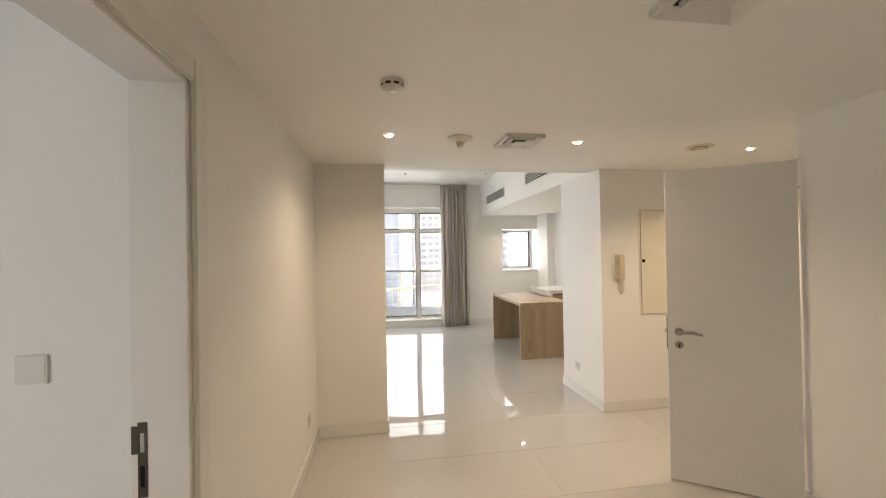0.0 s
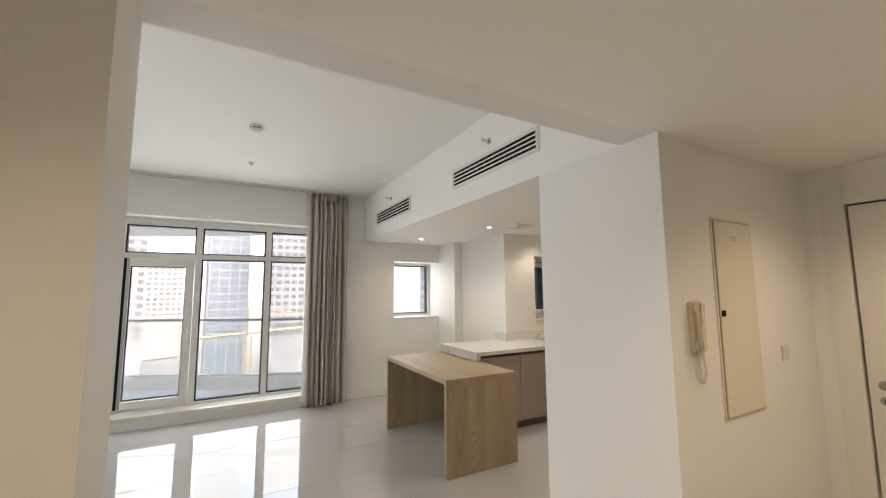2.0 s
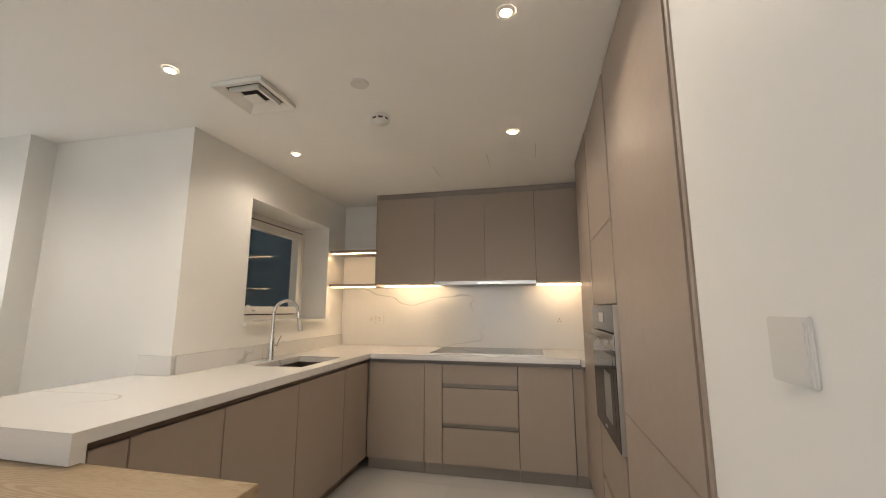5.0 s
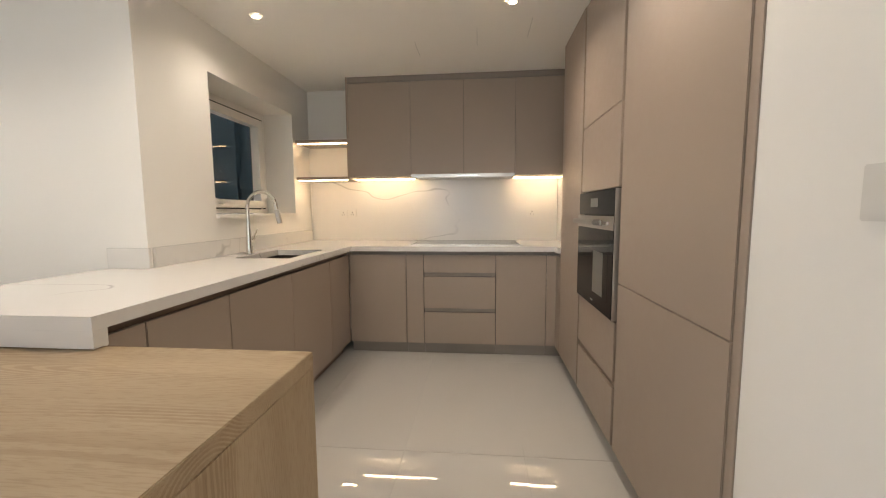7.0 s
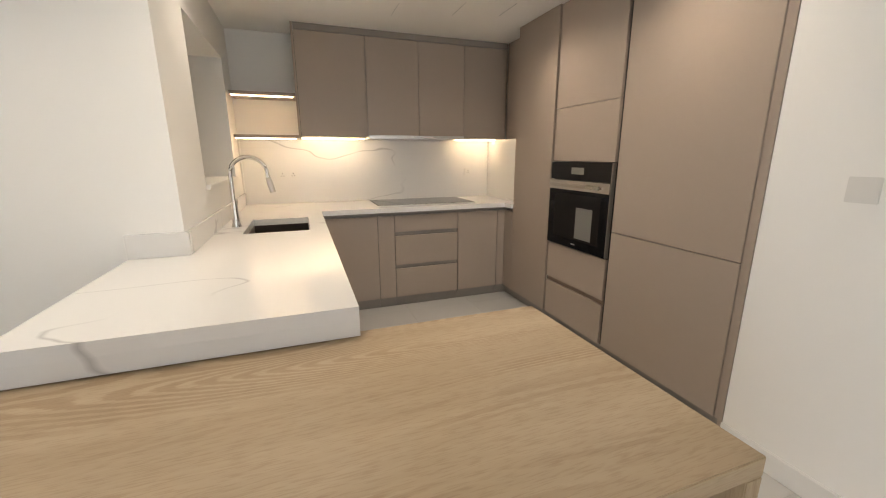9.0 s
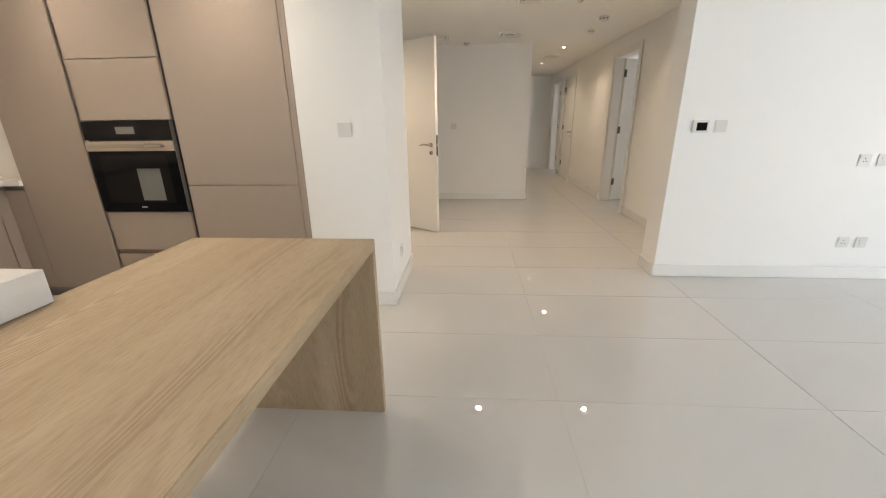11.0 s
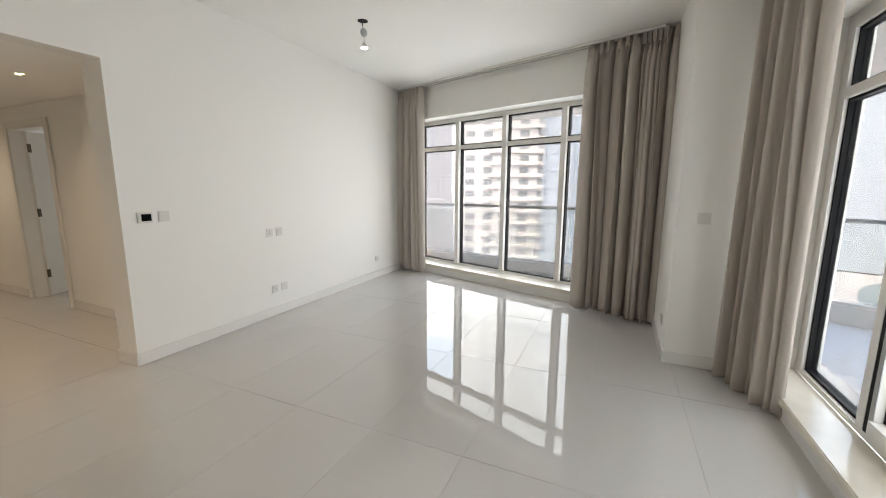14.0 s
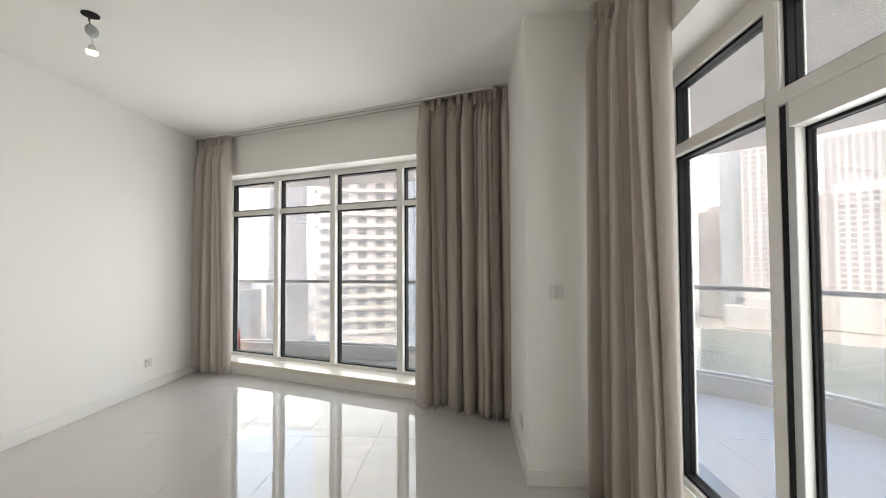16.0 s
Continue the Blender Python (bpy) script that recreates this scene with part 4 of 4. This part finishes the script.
tap = thing("kitchen_tap", Matrix.Translation((2.11, 2.955, .888)), "tall chrome gooseneck kitchen tap with side lever", "tap")
q = bmesh.new()
add_cyl(q, .027, .025, .012)
add_tube(q, [(0, 0, .01), (0, 0, .12), (0, 0, .16)], [.022, .017, .0155], 16)
part("body", q, CHROME, tap, "", True)
q = bmesh.new()
arc = [(0, 0, .15)] + [(0, -.10 + .10 * math.cos(a), .31 + .10 * math.sin(a)) for a in [math.pi * k / 14 for k in range(15)]] + [(0, -.205, .27)]
add_tube(q, arc, .0125, 14)
part("spout", q, CHROME, tap, "", True)
q = bmesh.new()
add_tube(q, [(0, -.203, .29), (0, -.212, .245), (0, -.222, .20)], [.015, .018, .017], 14)
part("spray_head", q, STEEL, tap, "", True)
q = bmesh.new()
add_tube(q, [(.015, 0, .085), (.045, 0, .09), (.055, 0, .10)], .012, 10)
add_tube(q, [(.05, 0, .095), (.085, -.01, .16)], .005, 8)
part("lever", q, CHROME, tap, "", True)

hob = thing("induction_hob", Matrix.Translation((2.76, 1.09, .8885)), "flat black glass induction hob set on the worktop", "hob")
box_part("glass_plate", (0, .47, 0, .88, 0, .007), HOBGLASS, hob, bevel=.003)
for x in (-.004, .47):
    box_part("steel_edge", (x, x + .004, -.004, .884, 0, .006), STEEL, hob)


def front_panel(parent, name, spec, material=TAUPE, label=""):
    return box_part(name, spec, material, parent, bevel=.002, label=label)


# peninsula units, fronts towards the passage
splits = [.62, .75, 1.165, 1.718, 2.28, 2.685]
for a, b in zip(splits, splits[1:]):
    u = thing("base_cabinet", Matrix(), "taupe handleless base cabinet under the worktop", "cabinet", "kitchen base cabinets")
    body_top = .66 if (a < 2.3 and b > 1.8) else .847
    box_part("body", (a, b, CY + .06, 3.04, .09, body_top), CARCASS, u)
    front_panel(u, "cabinet_door", (a + .0015, b - .0015, CY + .03, CY + .0495, .095, .815))
    box_part("grip_profile", (a, b, CY + .05, CY + .06, .815, .847), TAUPE_DARK, u, label="brown recessed grip profile")
    box_part("plinth", (a, b, CY + .10, CY + .115, .001, .09), TAUPE_DARK, u)
boxes("cabinet_end_panel", [(.598, .6185, CY + .03, 3.24, .001, .847)], PLASTIC, "white cabinet end panel under the worktop", "panel", kind="")

# hob wall units
specs = [(2.00, 2.467, "door"), (1.858, 1.998, "door"), (1.284, 1.856, "drawers"), (.893, 1.282, "door"), (.69, .891, "door")]
for a, b, kind in specs:
    u = thing("base_cabinet", Matrix(), "taupe base cabinet with three drawers" if kind == "drawers" else "taupe handleless base cabinet beside the hob", "cabinet", "kitchen base cabinets")
    box_part("body", (CF + .07, 3.30, a, b, .09, .847), CARCASS, u)
    if kind == "drawers":
        for z0, z1 in ((.675, .815), (.385, .64), (.095, .35)):
            front_panel(u, "drawer_front", (CF + .04, CF + .0595, a + .0015, b - .0015, z0, z1))
        for z0, z1 in ((.643, .672), (.353, .382)):
            box_part("grip_profile", (CF + .056, CF + .066, a + .002, b - .002, z0, z1), PLINTH, u)
    else:
        front_panel(u, "cabinet_door", (CF + .04, CF + .0595, a + .0015, b - .0015, .095, .815))
    box_part("grip_profile", (CF + .06, CF + .07, a, b, .815, .847), PLINTH, u)
    box_part("plinth", (CF + .085, CF + .10, a, b, .001, .09), PLINTH, u)

# wall units
ys = [2.535, 1.995, 1.545, 1.118, .685]
for a, b in zip(ys[1:], ys):
    u = thing("wall_cabinet", Matrix(), "taupe handleless wall cabinet above the splashback", "cabinet", "kitchen wall cabinets")
    z0 = 1.475 if 1.0 < a < 1.9 and b < 2 else 1.46
    box_part("body", (2.987, 3.318, a, b, z0 + .005, 2.25), CARCASS, u)
    front_panel(u, "cabinet_door", (2.965, 2.9845, a + .0015, b - .0015, z0, 2.245))
    box_part("top_filler", (2.97, 2.986, a, b, 2.25, 2.298), PLINTH, u)
sp = box_part("side_panel", (2.967, 3.318, 2.536, 2.554, 1.445, 2.298), TAUPE, u, bevel=.001)
hd = thing("cooker_hood", Matrix(), "slim steel pull-out cooker hood under the wall cabinets", "hood")
box_part("hood_body", (2.975, 3.29, 1.125, 1.99, 1.452, 1.473), STEEL, hd, bevel=.003)
box_part("hood_front", (2.945, 2.974, 1.122, 1.993, 1.447, 1.476), STEEL, hd, bevel=.003)
box_part("hood_button", (2.943, 2.945, 1.42, 1.60, 1.456, 1.464), CHROME, hd)


def shelf(z, y0, y1):
    t = thing("wall_shelf", Matrix(), "thin taupe wall shelf with a light strip below", "shelf", "kitchen wall shelves")
    box_part("board", (2.99, 3.30, y0, y1, z, z + .025), TAUPE, t, bevel=.002)
    box_part("light_strip", (3.02, 3.035, y0 + .02, y1 - .01, z - .007, z - .0005), STRIPGLOW, t, label="glowing warm light strip")


shelf(1.445, 2.556, 3.03)
shelf(1.765, 2.556, 3.03)


def strip_lamp(x, y0, y1, z, power):
    ld = bpy.data.lights.new("strip_lamp", "AREA")
    ld.shape, ld.size, ld.size_y, ld.energy, ld.color = 'RECTANGLE', .012, abs(y1 - y0), power, STRIP_COLOR
    o = new("strip_lamp", ld)
    o.matrix_world = Matrix.Translation((x, (y0 + y1) / 2, z))


strip_lamp(3.03, 2.60, 3.0, 1.436, STRIP_W * .45)
strip_lamp(3.03, 2.60, 3.0, 1.756, STRIP_W * .25)
strip_lamp(3.18, 1.82, 2.56, 1.446, STRIP_W * .7)
strip_lamp(3.18, .70, 1.1, 1.446, STRIP_W * .4)
for a, b in ((2.0, 2.53), (.69, 1.11)):
    boxes("under_cabinet_light", [(3.17, 3.19, a, b, 1.4485, 1.4585)], STRIPGLOW, "slim warm light strip under the wall cabinet", "light strip", kind="")

# tall units
TY = .82
u = thing("tall_cabinet", Matrix(), "tall taupe integrated fridge cabinet with two doors", "cabinet", "tall kitchen cabinets")
box_part("body", (.566, 1.352, .21, TY - .022, .09, 2.298), CARCASS, u)
box_part("end_strip", (.547, .565, .21, TY + .004, .001, 2.298), TAUPE, u)
front_panel(u, "cabinet_door", (.590, 1.345, TY - .02, TY, .095, .8445))
front_panel(u, "cabinet_door", (.590, 1.345, TY - .02, TY, .8475, 2.285))
box_part("grip_profile", (.567, .588, TY - .021, TY - .004, .095, 2.285), TAUPE, u)
box_part("plinth", (.566, 1.352, TY - .07, TY - .055, .001, .09), PLINTH, u)
u = thing("tall_cabinet", Matrix(), "tall taupe oven housing with doors and drawers", "cabinet", "tall kitchen cabinets")
box_part("lower_body", (1.353, 1.997, .21, TY - .022, .09, .668), CARCASS, u)
box_part("upper_body", (1.353, 1.997, .21, TY - .022, 1.262, 2.298), CARCASS, u)
front_panel(u, "cabinet_door", (1.372, 1.975, TY - .02, TY, 1.262, 1.618))
front_panel(u, "cabinet_door", (1.372, 1.975, TY - .02, TY, 1.621, 2.285))
front_panel(u, "drawer_front", (1.372, 1.975, TY - .02, TY, .395, .664))
front_panel(u, "drawer_front", (1.372, 1.975, TY - .02, TY, .095, .362))
box_part("grip_profile", (1.372, 1.975, TY - .022, TY - .014, .364, .393), TAUPE_DARK, u)
box_part("plinth", (1.353, 1.997, TY - .07, TY - .055, .001, .09), PLINTH, u)
front_panel(u, "panel_face", (1.999, 2.53, TY - .02, TY, .095, 2.298))
front_panel(u, "corner_panel", (2.5315, 2.683, TY - .02, TY, .095, .815))
box_part("grip_profile", (2.5315, 2.70, TY - .04, TY - .03, .815, .847), PLINTH, u)
front_panel(u, "panel_return", (2.5105, 2.53, .682, TY - .0205, .889, 2.298))
front_panel(u, "filler_panel", (2.5315, 2.964, .66, .68, 1.457, 2.298))
box_part("plinth", (1.999, 2.745, TY - .07, TY - .055, .001, .09), PLINTH, u)

ov = thing("built_in_oven", Matrix(), "black glass built-in oven with a steel handle", "oven")
box_part("cavity", (1.375, 1.972, .25, TY - .015, .672, 1.258), CARCASS, ov)
fascia = box_part("control_panel", (1.373, 1.974, TY - .014, TY + .012, 1.14, 1.256), BLACKGLASS, ov, bevel=.003)
box_part("display", (1.62, 1.745, TY + .012, TY + .0135, 1.178, 1.222), BOOKLET, fascia, label="grey control display")
dr = box_part("oven_door", (1.373, 1.974, TY - .014, TY + .016, .674, 1.135), BLACKGLASS, ov, bevel=.003)
box_part("steel_band", (1.374, 1.973, TY + .016, TY + .0195, 1.072, 1.134), OVENSTEEL, dr, label="brushed steel band behind the handle")
q = bmesh.new()
add_box(q, 1.42, 1.927, TY + .045, TY + .062, 1.092, 1.118, bevel=.005)
add_box(q, 1.43, 1.45, TY + .017, TY + .047, 1.095, 1.11)
add_box(q, 1.897, 1.917, TY + .017, TY + .047, 1.095, 1.11)
part("handle", q, HANDLE, dr, "flat brushed steel bar handle")
box_part("door_window", (1.44, 1.907, TY + .016, TY + .0166, .735, 1.045), OVENWINDOW, dr)
box_part("booklet", (1.505, 1.665, TY + .0166, TY + .0172, .75, .96), BOOKLET, dr, label="grey paper booklet behind the oven glass")
box_part("side_trim", (1.369, 1.3725, TY - .014, TY + .014, .674, 1.256), OVENSTEEL, ov)
box_part("maker_mark", (1.655, 1.695, TY + .016, TY + .0168, .70, .708), GREYALU, dr)


# oak table slid under the worktop end
tb = thing("breakfast_table", Matrix.Translation((-.147, 1.85, 0)), "pale oak waterfall breakfast table joined to the worktop", "table")
q = bmesh.new()
add_box(q, 0, .738, 0, 1.41, .755, .796, bevel=.002)
part("tabletop", q, OAK, tb)
for y in (0.0, 1.37):
    q = bmesh.new()
    add_box(q, 0, .738, 0, .7545, 0, .04, bevel=.002)
    p = part("side_panel", q, OAK, tb)
    p.matrix_basis = Matrix.Translation((0, y + .04, 0)) @ Matrix.Rotation(math.pi / 2, 4, 'X')


# ---- balcony ----
# First two points added further out so the slab shades the small window.
edge = [(2.4, 5.9), (.8, 5.9), (-.86, 6.12), (-1.83, 6.55), (-2.6, 7.0), (-3.5, 7.28), (-4.4, 7.2), (-5.15, 6.85), (-5.8, 6.2), (-6.3, 5.0), (-6.75, 3.4), (-7.02, 2.0), (-7.2, .6), (-7.3, -1.2)]


line = smooth_line(edge)


def offset_line(pts, d):
    out = []
    for i, p in enumerate(pts):
        t = (pts[min(i + 1, len(pts) - 1)] - pts[max(i - 1, 0)]).normalized()
        out.append(p + Vector((t.y, -t.x)) * d)
    return out


def ribbon(bm, pts, d0, d1, z0, z1):
    a, b = offset_line(pts, d0), offset_line(pts, d1)
    vs = [[bm.verts.new((*q, z)) for q, z in ((p, z0), (r, z0), (r, z1), (p, z1))] for p, r in zip(a, b)]
    for u, v in zip(vs, vs[1:]):
        for k in range(4):
            bm.faces.new((u[k], u[(k + 1) % 4], v[(k + 1) % 4], v[k]))
    bm.faces.new(vs[0])
    bm.faces.new(vs[-1][::-1])


def slab(bm, pts, inner, z0, z1):
    loop = [Vector(p) for p in pts] + [Vector(p) for p in inner]
    lo = [bm.verts.new((*p, z0)) for p in loop]
    hi = [bm.verts.new((*p, z1)) for p in loop]
    bm.faces.new(lo)
    bm.faces.new(hi)
    for i in range(len(loop)):
        j = (i + 1) % len(loop)
        bm.faces.new((lo[i], lo[j], hi[j], hi[i]))


o1 = W1 @ Vector((-1.5, .30, 0))
o2 = W1 @ Vector((4.06, .30, 0))
inner = [(o1.x, o1.y), (o2.x, o2.y), (-4.93, 4.92), (1.60, 5.07)]
bm = bmesh.new()
slab(bm, line, inner, -.30, -.03)
solid("balcony_floor", bm, BALCFLOOR, "pale tiled curved balcony floor", "balcony", "structure")
bm = bmesh.new()
slab(bm, offset_line(line, -.1), inner, 2.50, 3.05)
solid("balcony_soffit", bm, CONCRETE, "pale concrete balcony slab overhead", "balcony", "structure")
bal = thing("balustrade", Matrix(), "curved glass balcony balustrade on a low kerb with a grey rail", "balustrade")
bm = bmesh.new()
ribbon(bm, line, 0, -.16, -.03, .17)
part("kerb", bm, CONCRETE, bal)
bm = bmesh.new()
ribbon(bm, line, -.07, -.085, .18, 1.06)
pg = part("glass_panel", bm, RAILGLASS, bal)
pg.visible_shadow = False
bm = bmesh.new()
ribbon(bm, line, -.05, -.11, 1.06, 1.105)
part("handrail", bm, GREYALU, bal, "grey metal handrail")
bm = bmesh.new()
ribbon(bm, line, -.04, -.115, .17, .20)
part("glass_channel", bm, ALU, bal)
boxes("balcony_joint", [(-4.6 + i * .9, -4.597 + i * .9, 4.97, 7.2, -.0302, -.0285) for i in range(5)] + [(-5.5, -.5, 5.6 + i * .7, 5.603 + i * .7, -.0302, -.0286) for i in range(2)], GREYALU, "thin grey joints between the balcony tiles", "balcony")

fx = thing("fire_extinguisher", W1 @ Matrix.Translation((-.17, .64, -.03)), "red fire extinguisher standing on the balcony", "fire extinguisher")
q = bmesh.new()
add_cyl(q, .06, .06, .40, Matrix.Translation((0, 0, .005)))
add_cyl(q, .06, .02, .05, Matrix.Translation((0, 0, .405)))
part("cylinder", q, RED, fx, "", True)
q = bmesh.new()
add_tube(q, [(0, 0, .45), (0, 0, .50), (.05, 0, .53), (.09, 0, .53)], .01, 8)
add_tube(q, [(0, 0, .49), (-.07, .03, .42), (-.085, .03, .25)], .009, 8)
part("valve_and_hose", q, BLACK, fx)


# ---- outdoors ----
GZ = -42.0
bm = bmesh.new()
bmesh.ops.create_circle(bm, cap_ends=True, segments=64, radius=2500, matrix=Matrix.Translation((0, 0, GZ - .5)))
solid("ground", bm, GROUND, "pale dusty city ground reaching the horizon", "ground", "structure")
# Glowing cylinder wall stands in for haze and the low white sky.
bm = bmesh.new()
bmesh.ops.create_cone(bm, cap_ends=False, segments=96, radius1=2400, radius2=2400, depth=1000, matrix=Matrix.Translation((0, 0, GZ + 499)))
solid("backdrop", bm, HAZE_GLOW, "glowing white cylinder painted as haze over the city", "backdrop", "structure")
bm = bmesh.new()
wp = [(-70, 30), (-140, 70), (-235, 110), (-250, 160), (-228, 182), (-205, 192), (-194, 230), (-185, 300), (-120, 320), (-60, 160), (-40, 70)]
vs = [bm.verts.new((x, y, GZ)) for x, y in smooth_line(wp + [wp[0]])[:-1]]
bm.faces.new(vs)
solid("water", bm, WATER, "grey green marina water far below", "water", "structure")


def tower(x, y, wx, wy, h, turn, wallm, glassm, floor_h=3.4, bays=8, style="bands", label="pale high-rise apartment tower in the haze"):
    """A high-rise: core, windows storey by storey on all four faces, balcony slabs or mullions, and a set-back roof."""
    t = thing("apartment_tower", Matrix.Translation((x, y, GZ)) @ Matrix.Rotation(radians(turn), 4, 'Z'), label, "building", "city towers")
    glass = style == "glass"
    q = bmesh.new()
    add_box(q, -wx / 2, wx / 2, -wy / 2, wy / 2, 0, h)
    part("core", q, glassm if glass else wallm, t)
    n = int(h / floor_h)
    first = max(1, int(24 / floor_h)) if h > 60 else 1
    q, r = bmesh.new(), bmesh.new()
    for side in range(4):
        w, d = (wx, wy) if side % 2 == 0 else (wy, wx)
        nb = max(2, round(bays * w / wy))
        pitch = w / nb

        def face_box(bm, u0, u1, out, z0, z1):
            a = [(u0, -d / 2 - out), (u1, -d / 2 - out), (u1, -d / 2 + .2), (u0, -d / 2 + .2)]
            for _ in range(side):
                a = [(-v, u) for u, v in a]
            lo = [bm.verts.new((*p, z0)) for p in a]
            hi = [bm.verts.new((*p, z1)) for p in a]
            bm.faces.new(hi)
            bm.faces.new(lo[::-1])
            for k in range(4):
                bm.faces.new((lo[k], lo[(k + 1) % 4], hi[(k + 1) % 4], hi[k]))

        for i in range(first, n):
            z = i * floor_h
            if glass:
                face_box(r, -w / 2, w / 2, .12, z - .25, z + .25)
                continue
            for b in range(nb):
                u = -w / 2 + pitch * (b + .5)
                ww = pitch * (.34 if style == "bands" else .26)
                if style == "slots":
                    face_box(q, u - pitch * .30, u + pitch * .30, .06, z + .5, z + floor_h - .35)
                else:
                    face_box(q, u - ww, u + ww, .06, z + .9, z + floor_h - .7)
            if style == "balconies":
                face_box(r, -w / 2 + w * .3, w / 2 + .6, .6, z - .2, z + .55)
        if glass or style == "slots":
            for b in range(nb + 1):
                u = -w / 2 + pitch * b
                face_box(r, u - .22, u + .22, .25, 0, h)
    if not glass:
        part("windows", q, glassm, t)["kind"] = "stuff"
    if style != "bands":
        part("ledges", r, wallm, t)["kind"] = "stuff"
    else:
        r.free()
    q = bmesh.new()
    add_box(q, -wx / 2 - .3, wx / 2 + .3, -wy / 2 - .3, wy / 2 + .3, h, h + 1.2)
    add_box(q, -wx / 4, wx / 4, -wy / 4, wy / 4, h + 1.2, h + 6)
    part("roof", q, wallm, t)
    return t


# seen through the slanted window
tower(-118, -27.5, 18, 25, 120, 13, TOWER_BEIGE, TOWER_GLASS, 3.3, 5, "balconies", "beige apartment tower with long white balcony ledges")
tower(-94, -3, 16, 17, 130, 5, TOWER_BLUE, OFFICE_GLASS, 3.6, 6, "glass", "blue glass office tower")
tower(-205, -92, 18, 20, 30, 26, TOWER_WHITE, TOWER_GLASS, 3.3, 4, "bands")
tower(-205, -118, 18, 20, 27, 28, TOWER_WHITE, OFFICE_GLASS, 3.3, 8, "slots")
tower(-330, -150, 30, 30, 110, 24, TOWER_WHITE, TOWER_GLASS, 3.3, 6, "bands")
# seen through the balcony window
tower(-278, 125, 18, 18, 115, -24, TOWER_BLUE, OFFICE_GLASS, 3.4, 5, "glass", "pale blue glass tower in the haze")
tower(-276, 143, 16, 18, 110, -27, TOWER_WHITE, TOWER_GLASS, 3.4, 6, "slots", "white apartment tower with tall window slots")
tower(-309, 193, 20, 20, 77, -32, TOWER_WHITE, TOWER_GLASS, 3.4, 6, "bands")
tower(-283, 190, 16, 14, 115, -35, TOWER_BLUE, OFFICE_GLASS, 3.4, 5, "glass", "pale blue glass tower in the haze")
tower(-262, 198, 22, 26, 117, -37, TOWER_WHITE, TOWER_GLASS, 3.4, 6, "slots", "white apartment tower with tall window slots")
tower(-245, 240, 24, 52, 82, -44, TOWER_WHITE, TOWER_GLASS, 3.4, 11, "slots", "broad white apartment block with tall window slots")
tower(-318, 304, 26, 34, 136, -43, TOWER_WHITE, TOWER_GLASS, 3.4, 8, "slots", "tall pale tower in the haze")
tower(-251, 187, 14, 40, 12, -38, TOWER_WHITE, TOWER_GLASS, 3.6, 12, "bands", "low pale waterside podium building")
tower(-120, 240, 30, 28, 210, 30, TOWER_BEIGE, TOWER_GLASS, 3.4, 7, "bands")
tower(-78, 215, 22, 22, 150, 0, TOWER_BEIGE, TOWER_GLASS, 3.3, 5, "balconies")
tower(-3, 195, 15, 15, 130, 6, TOWER_BEIGE, OFFICE_GLASS, 3.3, 4, "glass", "blue grey tower with white horizontal ledges")
tower(-47, 212, 24, 24, 140, 12, TOWER_BEIGE, TOWER_GLASS, 3.3, 6, "balconies")
tower(23, 205, 20, 20, 125, 0, TOWER_BEIGE, TOWER_GLASS, 3.3, 6, "bands")
tower(38, 160, 18, 18, 105, 15, TOWER_BEIGE, TOWER_GLASS, 3.3, 6, "bands")
tower(71, 121, 20, 20, 90, 10, TOWER_BEIGE, TOWER_GLASS, 3.3, 5, "bands")
tower(68, 260, 26, 24, 150, 0, TOWER_BEIGE, TOWER_GLASS, 3.4, 6, "bands")
tower(-55, 330, 40, 30, 62, 25, TOWER_BEIGE, TOWER_GLASS, 3.4, 8, "bands")
# the neighbouring block outside the kitchen window
tower(19.5, 11, 14, 12, 90, 0, TOWER_DARK, TOWER_DARK, 3.4, 5, "glass", "dark glazed neighbouring tower block")

cr = thing("tower_crane", Matrix.Translation((2, 95, GZ)), "yellow tower crane on a far building site", "crane")
q = bmesh.new()
for sx in (-.8, .8):
    for sy in (-.8, .8):
        add_tube(q, [(sx, sy, 0), (sx, sy, 34)], .14, 5)
for k in range(16):
    z = k * 2.1
    add_tube(q, [(-.8, -.8, z), (.8, -.8, z + 2.1)], .08, 4)
    add_tube(q, [(.8, .8, z), (-.8, .8, z + 2.1)], .08, 4)
part("mast", q, YELLOW, cr)
q = bmesh.new()
add_tube(q, [(-10, 0, 34), (28, 4, 36)], .3, 6)
add_tube(q, [(0, 0, 40), (28, 4, 36.4)], .12, 5)
add_tube(q, [(0, 0, 34), (0, 0, 40)], .25, 6)
part("jib", q, YELLOW, cr)


# ---- floor tiles ----
TX, TYL, GX, GY = 1.167, .5755, -2.10, 1.775
tile_bm = bmesh.new()
add_box(tile_bm, .0009, TX - .0009, .0009, TYL - .0009, -.011, 0, bevel=.0007)
tile_me = finish(tile_bm, "tile", FLOOR)
base = bpy.data.objects["floor_base"]
rnd = random.Random(11)
for i in range(-4, 5):
    for j in range(-17, 6):
        x, y = GX + i * TX, GY + j * TYL
        if x > 3.3 or x + TX < -6.4 or y > 5.0 or y + TYL < -7.6:
            continue
        if y + TYL < -3.3 and not (-2.8 < x + TX / 2 + .6 and x < -1.2):
            continue
        if y + TYL < 0 and x + TX < -2.8 and y > -2.0:
            continue
        ob = new("tile", tile_me)
        ob.parent = base
        ob.matrix_basis = Matrix.Translation((x, y, rnd.uniform(-.0003, 0))) @ Matrix.Rotation(radians(rnd.gauss(0, .025)), 4, 'X') @ Matrix.Rotation(radians(rnd.gauss(0, .015)), 4, 'Y')
